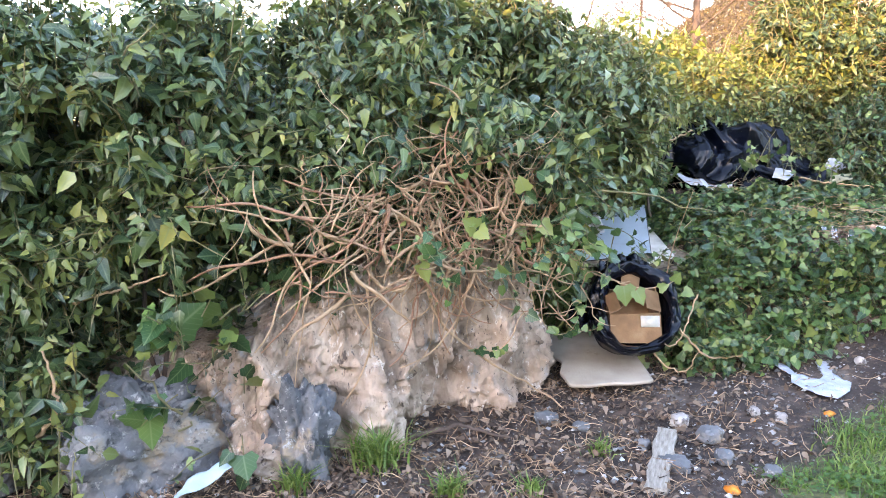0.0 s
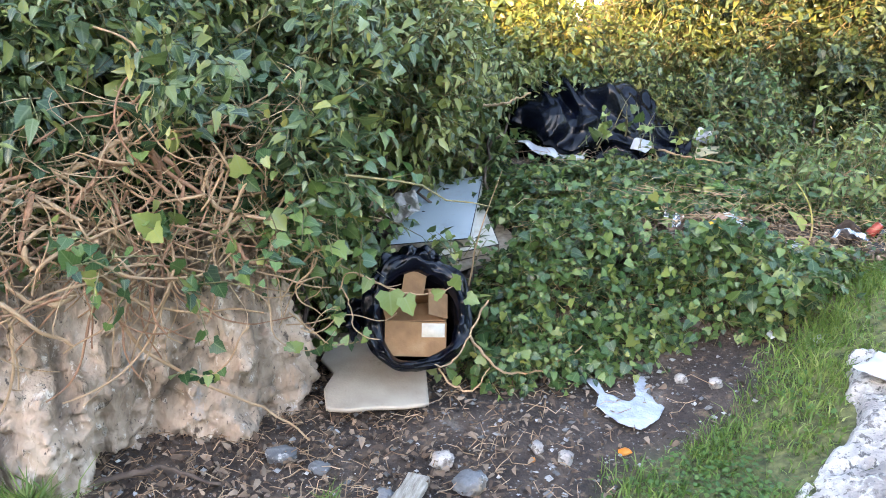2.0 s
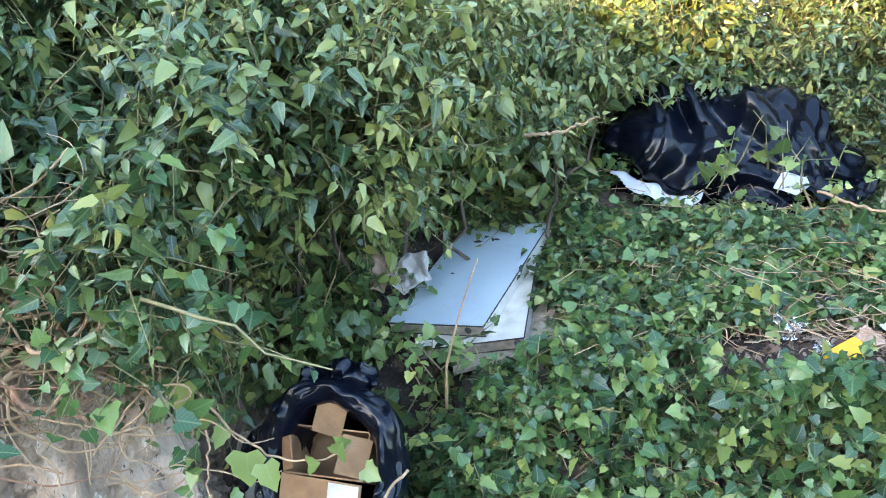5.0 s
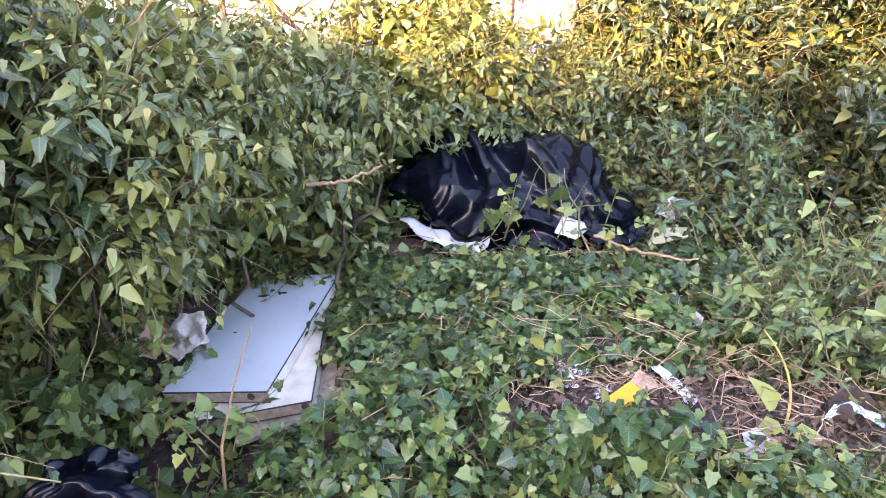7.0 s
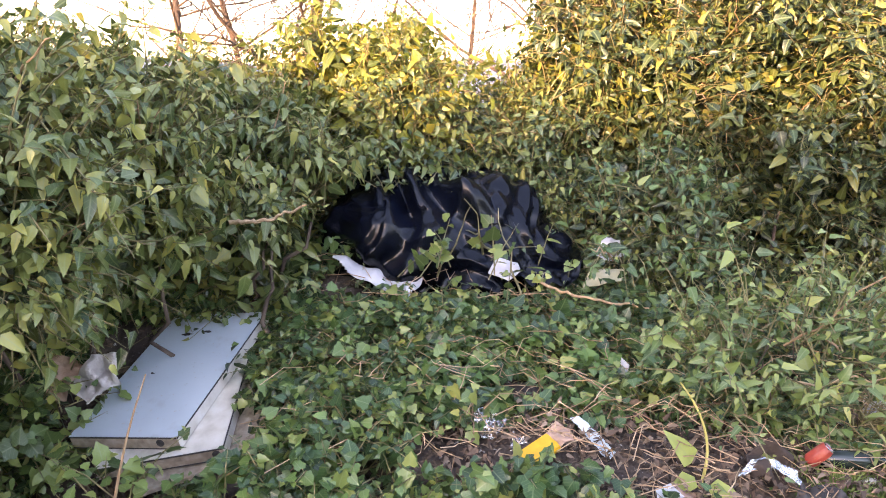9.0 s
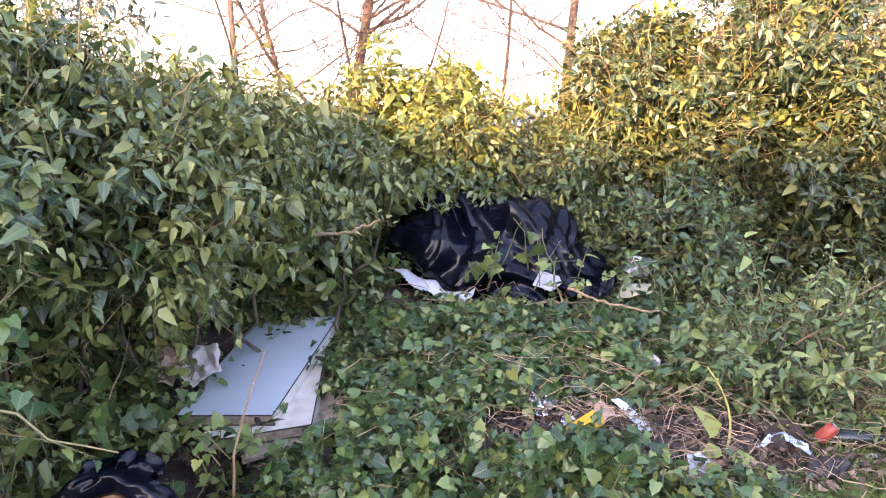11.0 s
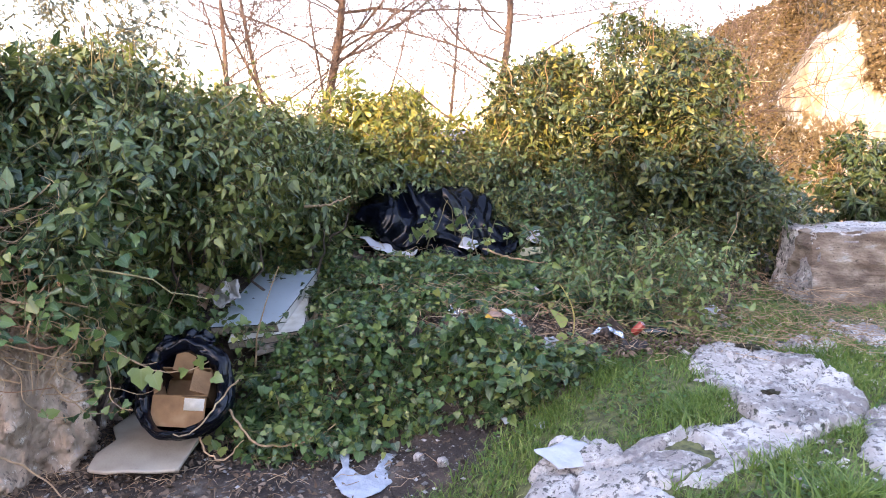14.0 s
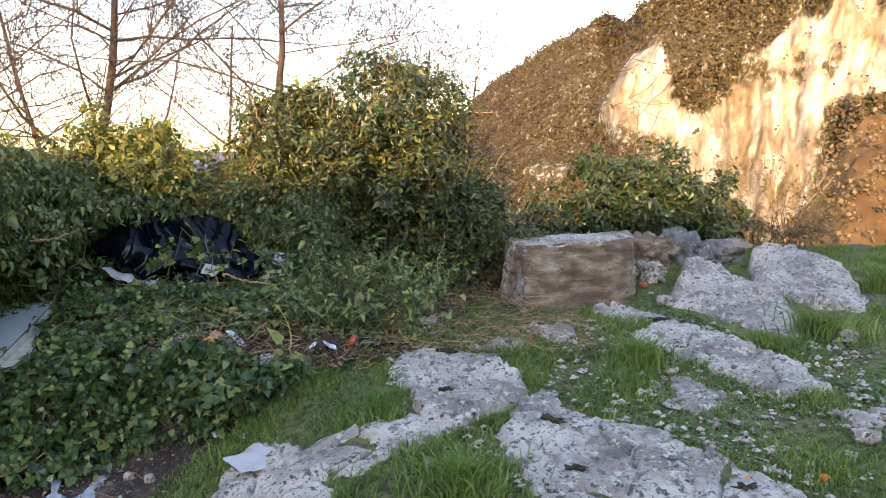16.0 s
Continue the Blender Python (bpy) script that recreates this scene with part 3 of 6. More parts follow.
def far_scrub():
    """Bushes on the mountain, each a knot of leaf clumps."""
    ok = np.argwhere((mountain_scrub > 0.62) & (mountain_h > -30))
    spots = np.argwhere(mountain_h > -30)
    ok = np.concatenate((ok[np.random.choice(len(ok), 13000)], spots[np.random.choice(len(spots), 300)]))
    c = np.stack([m[ok[:, 0], ok[:, 1]] for m in (mountain_x, mountain_y, mountain_h)], 1)
    c = np.repeat(c, 9, 0) + np.random.normal(0, 1, (9 * len(c), 3)) * np.array((1.0, 0.5, 0.7)) + np.array((0, 0.3, 0))
    ob = leaves("mountain_scrub", TUFT, c, np.random.normal(0, 1, c.shape), np.random.normal(0, 0.7, c.shape) + np.array((-0.3, -0.7, 0.6)), np.random.uniform(0.5, 1.3, len(c)), M_FARBUSH)
    return tagged(ob, "brown winter scrub on the far cliff", "scrub", kind="stuff")


far_scrub()


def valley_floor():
    """A dim far range closing the valley's mouth, with haze painted into its blue."""
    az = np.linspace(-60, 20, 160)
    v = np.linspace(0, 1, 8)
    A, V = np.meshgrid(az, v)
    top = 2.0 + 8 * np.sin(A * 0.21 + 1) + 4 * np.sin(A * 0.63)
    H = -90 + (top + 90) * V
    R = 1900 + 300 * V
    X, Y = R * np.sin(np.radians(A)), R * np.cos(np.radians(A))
    return tagged(grid_mesh("far_hills", X, Y, H, material("hazy_far_hill", ramp3((0.12, 0.15, 0.2), (0.16, 0.19, 0.24), (0.2, 0.23, 0.28)), 0.01, 1.0, 0.0, spec=0.0)), "low hills beyond the valley, haze put into their blue colour", "hills", kind="structure")


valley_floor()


def spur():
    """The dry slope to the side, seen over the rocks."""
    u, v = np.linspace(0, 1, 90), np.linspace(0, 1, 50)
    U, V = np.meshgrid(u, v)
    X = 14 + 40 * U + 13 * V
    Y = 16 + 16 * V + 6 * U
    Z = -9 + (7.5 + 4.2 * step(0.0, 0.12, U) + 9 * U) * V ** 0.8
    for r in range(Z.shape[0]):
        for c in range(Z.shape[1]):
            Z[r, c] += 0.9 * fractal(Vector((X[r, c], Y[r, c], 0)) * 0.3)
    ob = grid_mesh("dry_slope", X, Y, Z, material("dry_slope", ramp3((0.07, 0.042, 0.02), (0.14, 0.08, 0.036), (0.24, 0.14, 0.065)), 0.8, 0.95, 0.6, 6, spec=0.1))
    tagged(ob, "dry russet slope below the cliff", "slope", kind="structure")
    k = np.random.choice(X.size, 4500)
    at = np.stack((X.ravel()[k], Y.ravel()[k], Z.ravel()[k]), 1) + np.random.normal(0, 0.25, (len(k), 3)) + np.array((0, 0, 0.05))
    at = np.repeat(at, 6, 0) + np.random.normal(0, 0.12, (len(k) * 6, 3))
    leaves("dry_scrub", TUFT, at, np.random.normal(0, 1, at.shape), np.random.normal(0, 1, at.shape) + np.array((0, -0.5, 0.6)), np.random.uniform(0.08, 0.26, len(at)), M_BROWN)
    tagged(bpy.data.objects["dry_scrub"], "russet dry scrub on the slope", "scrub", kind="stuff")


spur()


# ---- limestone and the earth bank ----
def inside(poly, X, Y):
    """Distance into a convex-ish polygon, negative outside."""
    P = np.array(poly, float)
    best, odd = np.full(X.shape, 1e9), np.zeros(X.shape, bool)
    for (x1, y1), (x2, y2) in zip(P, np.roll(P, -1, 0)):
        t = np.clip(((X - x1) * (x2 - x1) + (Y - y1) * (y2 - y1)) / ((x2 - x1) ** 2 + (y2 - y1) ** 2), 0, 1)
        best = np.minimum(best, np.hypot(X - x1 - t * (x2 - x1), Y - y1 - t * (y2 - y1)))
        cross = ((y1 > Y) != (y2 > Y)) & (X < (x2 - x1) * (Y - y1) / (y2 - y1 + 1e-12) + x1)
        odd ^= cross
    return np.where(odd, best, -best)


SLABS = []


def outcrop(poly, high, seed, label, tilt=(0.0, 0.0), soft=0.06, mat=M_LIME, grow=0.075):
    """A limestone outcrop that breaks through the turf within an outline."""
    P = np.array(poly)
    lo, hi = P.min(0) - 0.24, P.max(0) + 0.24
    mid = P.mean(0)
    xs, ys = np.arange(lo[0], hi[0], 0.022), np.arange(lo[1], hi[1], 0.022)
    X, Y = np.meshgrid(xs, ys)
    D = inside(poly, X, Y) + grow
    G = ground_at(X, Y)
    Z = np.zeros(X.shape)
    for r in range(X.shape[0]):
        for c in range(X.shape[1]):
            if D[r, c] < -0.13:
                continue
            v = Vector((X[r, c], Y[r, c], seed))
            d = D[r, c] + 0.09 * noise.noise(v * 3.7) + 0.035 * noise.noise(v * 13)
            crack = noise.voronoi(v * 2.6)[0]
            gap = min(1.0, (crack[1] - crack[0]) * 22)
            up = float(step(-0.02, soft, d))
            rough = 0.018 * noise.fractal(v * 5, 0.7, 2.1, 6) + 0.012 * noise.fractal(v * 20, 0.6, 2, 4)
            ledge = high * (0.45 + 0.7 * noise.noise(v * 1.6))
            ledge = 0.5 * ledge + 0.5 * round(ledge * 36) / 36
            Z[r, c] = G[r, c] - 0.09 + up * (0.1 + ledge + rough - 0.055 * (1 - gap) + tilt[0] * (X[r, c] - mid[0]) + tilt[1] * (Y[r, c] - mid[1]))
    r, c = X.shape
    i = (np.arange(r - 1)[:, None] * c + np.arange(c - 1)[None]).ravel()
    tri = np.concatenate((np.stack((i, i + 1, i + c + 1), 1), np.stack((i, i + c + 1, i + c), 1)))
    tri = tri[(D.ravel()[tri] > -0.12).all(1)]
    used, flat = np.unique(tri, return_inverse=True)
    ob = arrays("limestone_outcrop", np.stack((X, Y, Z), -1).reshape(-1, 3)[used], flat, mat)
    SLABS.append(poly)
    return tagged(ob, label, "rock", "limestone outcrops")


outcrop([(3.66, 4.24), (3.8, 4.47), (4.11, 4.61), (4.3, 4.32), (4.4, 3.85), (4.11, 3.53), (3.82, 3.38), (3.66, 3.46), (3.76, 3.83)], 0.065, 1, "pale grey limestone ledge cracked and lichened, set in grass")
outcrop([(3.68, 3.54), (3.82, 3.38), (3.68, 3.23), (3.47, 3.16), (3.33, 3.07), (3.13, 3.21), (3.06, 3.38), (3.29, 3.48)], 0.05, 13, "broken pale limestone continuing the ledge")
outcrop([(4.04, 3.27), (4.44, 3.75), (4.57, 3.49), (4.67, 3.28), (4.84, 3.15), (4.82, 2.84), (4.59, 2.1), (3.88, 2.25), (4.08, 2.74), (4.02, 3.01)], 0.06, 2, "broken pinkish grey limestone with dark moss in its cracks")
outcrop([(4.78, 2.92), (4.95, 2.81), (5.12, 2.44), (5.1, 1.6), (4.66, 1.6), (4.66, 2.5)], 0.05, 3, "low pinkish grey limestone hump worn smooth")
outcrop([(4.29, 4.69), (4.46, 4.73), (4.64, 4.58), (4.47, 4.5)], 0.04, 11, "small pale limestone tip in the grass")
outcrop([(5.15, 3.55), (5.4, 3.85), (5.5, 3.6), (5.25, 3.35)], 0.02, 12, "small grey limestone patch in thin turf")
outcrop([(5.52, 4.7), (5.9, 5.18), (6.07, 4.81), (6.2, 4.34), (6.15, 3.55), (5.82, 3.5), (5.72, 3.9), (5.57, 4.29)], 0.09, 4, "long grey limestone rib in the turf")
outcrop([(3.04, 3.45), (3.13, 3.21), (3.2, 2.95), (3.05, 2.72), (2.9, 2.5), (2.3, 2.2), (1.98, 2.5), (2.25, 2.95), (2.57, 3.3), (2.85, 3.72)], 0.06, 5, "flat whitish limestone slab beside the bare earth")
outcrop([(6.2, 5.6), (6.75, 6.35), (7.15, 6.25), (7.3, 5.6), (6.95, 4.6), (6.5, 4.4), (6.35, 4.95)], 0.17, 6, "sloping bluish grey limestone slab", (0.1, 0.17), 0.1, grow=0.0)
outcrop([(7.4, 6.0), (7.8, 6.9), (8.4, 6.95), (8.6, 6.3), (8.15, 5.5), (7.7, 5.0), (7.42, 5.3)], 0.26, 7, "large grey limestone block with a flat top", (0.02, 0.12), 0.035, grow=-0.02)
outcrop([(4.87, 4.77), (4.93, 5.0), (5.08, 5.05), (5.02, 4.78)], 0.05, 8, "small pale limestone tip in the grass")
outcrop([(5.52, 5.05), (5.55, 5.5), (5.78, 5.62), (5.86, 5.2)], 0.08, 10, "low pale limestone beside the boulder")


def stone(name, at, size, turn, seed, mat, label, category="rock", group="", box=0.0, rough=0.16, cuts=4, sink=0.1):
    """A stone: a rounded block, broken and weathered."""
    bm = bmesh.new()
    bmesh.ops.create_icosphere(bm, subdivisions=cuts, radius=1.0)
    for v in bm.verts:
        p = v.co.copy()
        if box:
            m = max(abs(p.x), abs(p.y), abs(p.z))
            p = p.lerp(p / m, box)
        q = p * 1.3 + Vector((seed * 3.1, seed, 0))
        k = 1 + rough * noise.fractal(q, 0.8, 2.1, 5) + 0.3 * rough * noise.fractal(q * 5, 0.8, 2.1, 4) - rough * 1.1 * (noise.voronoi(q * 1.4)[0][0] - 0.4)
        v.co = Vector((p.x * size[0] * k, p.y * size[1] * k, p.z * size[2] * k))
    ob = part(name, bm, mat)
    ob.matrix_world = pose(at[0], at[1], at[2] + size[2] * (1 - sink), 0, 0, turn)
    return tagged(ob, label, category, group)


def boulder():
    """A quarried block: eight corners, broken arrises, bedding lines on its sides and a top in paler stone that stands
    in for skylight.
    """
    low = [Vector(c) for c in ((4.93, 5.52, 0.5), (5.98, 5.68, 0.5), (6.22, 6.3, 0.55), (4.88, 6.2, 0.55))]
    top = [Vector(c) for c in ((4.97, 5.66, 1.075), (5.96, 5.75, 1.115), (6.14, 6.22, 1.145), (4.95, 6.15, 1.08))]
    bm = bmesh.new()
    bmesh.ops.create_cube(bm, size=2.0)
    bmesh.ops.subdivide_edges(bm, edges=bm.edges[:], cuts=44, use_grid_fill=True)
    mid = Vector((5.45, 5.95, 0.82))
    for v in bm.verts:
        a, b, h = [(q + 1) / 2 for q in v.co]
        edge = sorted((abs(v.co.x), abs(v.co.y), abs(v.co.z)))[1]
        p = low[0].lerp(low[1], a).lerp(low[3].lerp(low[2], a), b).lerp(top[0].lerp(top[1], a).lerp(top[3].lerp(top[2], a), b), h)
        n = noise.fractal(p * 3.2, 0.8, 2.1, 6)
        bed = noise.noise(Vector((p.x * 2.2, p.y * 2.2, p.z * 16))) + 0.6 * noise.noise(Vector((p.x * 4, p.y * 4, p.z * 42)))
        worn = max(0.0, edge - 0.9) / 0.1
        out = (p - mid).normalized()
        p += out * (0.03 * n - 0.035 * worn * (0.6 + noise.noise(p * 5)))
        if abs(v.co.z) < 0.999:
            side = Vector((out.x, out.y, 0)).normalized()
            p += side * 0.014 * bed
        if a > 0.84 and b < 0.3:
            p.y += 0.35 * (a - 0.84) * (1 - b / 0.3)
        v.co = p - mid
    ob = part("boulder", bm, M_BOULDER)
    ob.location = mid
    ob.data.materials.append(M_LIME)
    # Skylight on the top is put into the colour; -x side gets pale patches.
    for f in ob.data.polygons:
        c = f.center
        if f.normal.z > 0.55 and c.z > 0.17 and noise.noise(c * 4) > -0.35 or f.normal.x < -0.6 and noise.noise(c * 3.5) > 0.05:
            f.material_index = 1
    return tagged(sharp(ob, 40), "squared brown-grey boulder with a pale flat top on the grass", "rock")


boulder()
stone("stone", (6.75, 7.1, 0.6), (0.3, 0.24, 0.2), 28, 5, M_BOULDER, "tan broken rock behind the boulder", group="rocks", box=0.75, rough=0.3, cuts=5)
stone("stone", (6.35, 6.72, 0.6), (0.15, 0.12, 0.1), 70, 21, M_GREYROCK, "small angular grey rock beside the boulder", group="rocks", box=0.7, rough=0.35, cuts=5)
stone("stone", (6.55, 6.5, 0.6), (0.12, 0.09, 0.1), 15, 23, M_LIME, "small whitish rock beside the boulder", group="rocks", box=0.7, rough=0.35)
stone("stone", (7.75, 7.35, 0.6), (0.3, 0.22, 0.16), -20, 25, M_GREYROCK, "low grey slab behind the boulder", group="rocks", box=0.75, rough=0.3, cuts=5)
stone("stone", (7.35, 7.45, 0.55), (0.24, 0.2, 0.24), 50, 8, M_GREYROCK, "pointed grey rock behind the boulder", group="rocks", box=0.6, rough=0.2, cuts=5)
stone("stone", (-1.36, 3.06, -0.08), (0.27, 0.2, 0.25), 38, 12, M_GREYROCK, "grey and ochre rock at the foot of the hedge", group="rocks", box=0.55, rough=0.42, cuts=5, sink=0.3)
stone("stone", (-0.66, 3.13, -0.08), (0.13, 0.1, 0.24), -25, 14, M_GREYROCK, "slanting grey rock against the earth bank", group="rocks", box=0.5, rough=0.5, cuts=5, sink=0.3)
stone("stone", (-1.9, 3.1, -0.05), (0.2, 0.16, 0.14), 65, 15, M_GREYROCK, "low grey rock at the foot of the hedge", group="rocks", box=0.4)


def bank():
    """The eroded face of earth and soft rock under the hedge."""
    line = np.array([(-1.9, 3.5), (-1.2, 3.28), (-0.85, 3.12), (-0.45, 3.3), (-0.15, 3.55), (0.15, 3.72), (0.42, 3.86), (0.46, 4.1), (0.4, 4.6), (0.3, 5.2)])
    tops = np.array([0.3, 0.4, 0.52, 0.72, 0.84, 0.84, 0.76, 0.72, 0.7, 0.7])
    s = np.concatenate(([0], np.cumsum(np.hypot(*np.diff(line, axis=0).T))))
    u = np.linspace(0, s[-1], 320)
    bx, by, th = np.interp(u, s, line[:, 0]), np.interp(u, s, line[:, 1]), np.interp(u, s, tops)
    bx, by = [np.convolve(np.pad(q, 6, mode="edge"), np.ones(13) / 13, "valid") for q in (bx, by)]
    tx, ty = np.gradient(bx), np.gradient(by)
    ln = np.hypot(tx, ty)
    nx, ny = -ty / ln, tx / ln
    rows = np.concatenate((np.linspace(-0.12, 1, 96), 1 + np.linspace(0.02, 1, 14)))
    V = []
    for k in rows:
        for i in range(len(u)):
            v, back = min(k, 1.0), max(0.0, k - 1)
            z = th[i] * v
            q = Vector((u[i], z, 2.0))
            d = 0.17 * noise.fractal(Vector((u[i] * 3.2, z * 1.3, 4)), 0.8, 2.1, 5) + 0.035 * noise.fractal(q * 16, 0.7, 2, 4)
            d += 0.09 * abs(noise.noise(Vector((u[i] * 9, z * 2.2, 8)))) + 0.02 * abs(noise.noise(Vector((u[i] * 21, z * 6, 1)))) + 0.07 * abs(noise.noise(Vector((u[i] * 5 - z * 4, z * 3 + u[i] * 2, 6)))) - 0.05
            lean = 0.12 * v * v + 0.02 * v + 0.55 * back + d * (0.35 + 0.65 * (1 - back)) + 0.1 * max(0, v - 0.75)
            V.append((bx[i] + nx[i] * lean, by[i] + ny[i] * lean, z + 0.05 * back + 0.02 * noise.noise(q * 9)))
    n, i = len(u), (np.arange(len(rows) - 1)[:, None] * len(u) + np.arange(len(u) - 1)[None]).ravel()
    tri = np.concatenate((np.stack((i, i + 1, i + n + 1), 1), np.stack((i, i + n + 1, i + n), 1)))
    return tagged(arrays("earth_bank", V, tri, M_FACE), "crumbling pinkish earth and soft rock face under ivy", "bank", kind="structure")


bank()

# ---- hedges and shrubs ----
def clear_of_boards(p):
    """Keep the hollow over the boards, the torn bag and the rock face open."""
    front = (p[:, 0] - 0.9) * 0.75 - (p[:, 1] - 4.6) * 0.55
    hollow = (p[:, 2] < 1.12) & (p[:, 0] > 0.55) & (p[:, 0] < 1.75) & (p[:, 1] < 5.68)
    hollow |= (p[:, 2] < 0.95) & (p[:, 0] > -1.6) & (p[:, 0] < -0.6) & (p[:, 1] < 3.55)
    hollow |= (p[:, 2] < 1.22) & (p[:, 0] > 1.5) & (p[:, 0] < 3.05) & (p[:, 1] > 5.35) & (p[:, 1] < 6.25)
    face = (p[:, 2] < 1.02 + 0.08 * np.sin(9 * p[:, 0]) + 0.2 * step(-0.5, -0.05, p[:, 0])) & (p[:, 0] > -0.75) & (p[:, 0] < 0.6) & (p[:, 1] < 4.05)
    return ~hollow & ~face


shrub("ivy_hedge", (-1.7, 3.5, 0.0), [(-2.5, 3.3, 1.25, 0.7, 0.6, 0.46), (-1.9, 3.45, 1.26, 0.7, 0.6, 0.42), (-2.1, 3.4, 0.6, 0.7, 0.55, 0.6), (-1.3, 3.65, 1.26, 0.7, 0.6, 0.44), (-1.25, 3.6, 0.75, 0.55, 0.4, 0.4)], 3900, 0.072, M_IVY,
      "dense dark ivy hedge with glossy leaves and hollows", "hedge", keep=clear_of_boards, group="ivy hedge")
shrub("ivy_hedge", (-0.4, 4.1, 0.0), [(-0.85, 3.85, 1.32, 0.6, 0.55, 0.42), (-0.3, 4.05, 1.32, 0.6, 0.55, 0.43), (0.2, 4.35, 1.3, 0.6, 0.55, 0.42), (-0.2, 3.85, 1.05, 0.6, 0.4, 0.3), (0.5, 4.5, 1.2, 0.45, 0.45, 0.45)], 4600, 0.064, M_IVY,
      "ivy hedge overhanging the earth bank, mixed yellowing leaves", "hedge", keep=clear_of_boards, group="ivy hedge", droop=0.5)
shrub("ivy_hedge", (0.8, 5.2, 0.2), [(0.55, 4.95, 1.15, 0.55, 0.55, 0.44), (0.85, 5.3, 1.12, 0.5, 0.5, 0.38), (1.1, 5.75, 1.1, 0.5, 0.5, 0.34), (1.35, 6.1, 1.05, 0.45, 0.45, 0.33), (1.5, 5.75, 1.02, 0.3, 0.3, 0.3)], 5000, 0.063, M_IVY_OLIVE,
      "ivy hedge with drooping leaves leaning over the boards", "hedge", keep=clear_of_boards, group="ivy hedge", droop=0.8, length=0.28)
shrub("ivy_hedge", (2.3, 6.8, 0.8), [(1.9, 6.6, 1.2, 0.5, 0.45, 0.33), (2.45, 6.85, 1.14, 0.5, 0.4, 0.33), (2.9, 6.75, 1.16, 0.45, 0.4, 0.35)], 2600, 0.048, M_IVY,
      "low ivy hedge behind the black plastic", "hedge", group="ivy hedge", keep=clear_of_boards)
shrub("ivy_bush", (1.6, 6.65, 0.85), [(1.65, 6.65, 1.68, 0.34, 0.28, 0.36), (1.36, 6.65, 1.52, 0.26, 0.24, 0.28), (1.9, 6.6, 1.5, 0.26, 0.24, 0.3)], 1000, 0.06, M_IVY_LIT,
      "yellow-green ivy bush on a stump, leaves coloured lighter for the sun", "bush", up=0.5)
shrub("ivy_bush", (3.8, 6.8, 0.7), [(3.9, 6.9, 1.75, 0.62, 0.55, 0.7), (3.35, 6.8, 1.55, 0.5, 0.45, 0.55), (4.4, 6.8, 1.25, 0.55, 0.45, 0.5), (4.0, 6.5, 1.1, 0.75, 0.4, 0.5), (3.3, 6.45, 1.05, 0.5, 0.35, 0.35), (4.75, 6.6, 1.05, 0.4, 0.35, 0.4)], 6000, 0.055, M_IVY_SUN,
      "large rounded ivy bush, sunlit yellow on top and dark below", "bush")
shrub("ivy_bush", (3.1, 7.2, 0.8), [(3.05, 7.2, 1.75, 0.3, 0.28, 0.5), (2.85, 7.2, 1.5, 0.3, 0.25, 0.35)], 480, 0.06, M_IVY_LIT, "ivy climbing beside a tree, leaves coloured lighter for the sun", "bush", up=0.5)
shrub("laurel_bush", (7.5, 8.7, 0.5), [(7.2, 8.7, 1.05, 0.75, 0.5, 0.5), (7.9, 8.7, 1.15, 0.75, 0.5, 0.5)], 1300, 0.09, M_LAUREL, "dense dark green bush behind the boulder", "bush", up=0.5)
shrub("ivy_bush", (3.25, 6.0, 0.85), [(3.2, 6.02, 1.02, 0.28, 0.2, 0.18), (3.5, 6.0, 0.95, 0.25, 0.2, 0.15)], 260, 0.045, M_IVY_LOW, "low flowering ivy beside the black plastic", "bush", keep=lambda p: p[:, 0] > 2.95, limbs=6, limb_r=0.006)
shrub("ivy_bush", (3.25, 5.0, 0.55), [(3.3, 5.05, 0.8, 0.36, 0.28, 0.27), (3.7, 5.2, 0.74, 0.36, 0.3, 0.23), (3.45, 4.95, 0.66, 0.3, 0.15, 0.14)], 330, 0.046, M_IVY_CLUMP, "loose ivy clump with tall stems in the rubbish", "bush", limbs=8, limb_r=0.005, up=0.7)
shrub("dry_bush", (9.2, 8.5, 0.45), [(9.1, 8.5, 1.15, 0.5, 0.4, 0.5), (9.5, 8.5, 1.0, 0.35, 0.35, 0.4)], 420, 0.035, M_BROWN, "thin brown winter bush behind the rocks", "bush", limbs=30, limb_r=0.006, up=0.8)
shrub("olive_tree", (-0.2, 5.9, 0.4), [(0.2, 5.25, 2.1, 0.3, 0.3, 0.36), (-0.2, 5.8, 2.15, 0.45, 0.4, 0.45), (-0.9, 5.6, 2.1, 0.5, 0.4, 0.4), (-1.6, 5.2, 2.1, 0.5, 0.4, 0.35)], 850, 0.06, M_OLIVE, "grey-green olive branches above the hedge", "tree", shape=NARROW, per=10, limbs=12, limb_r=0.012)


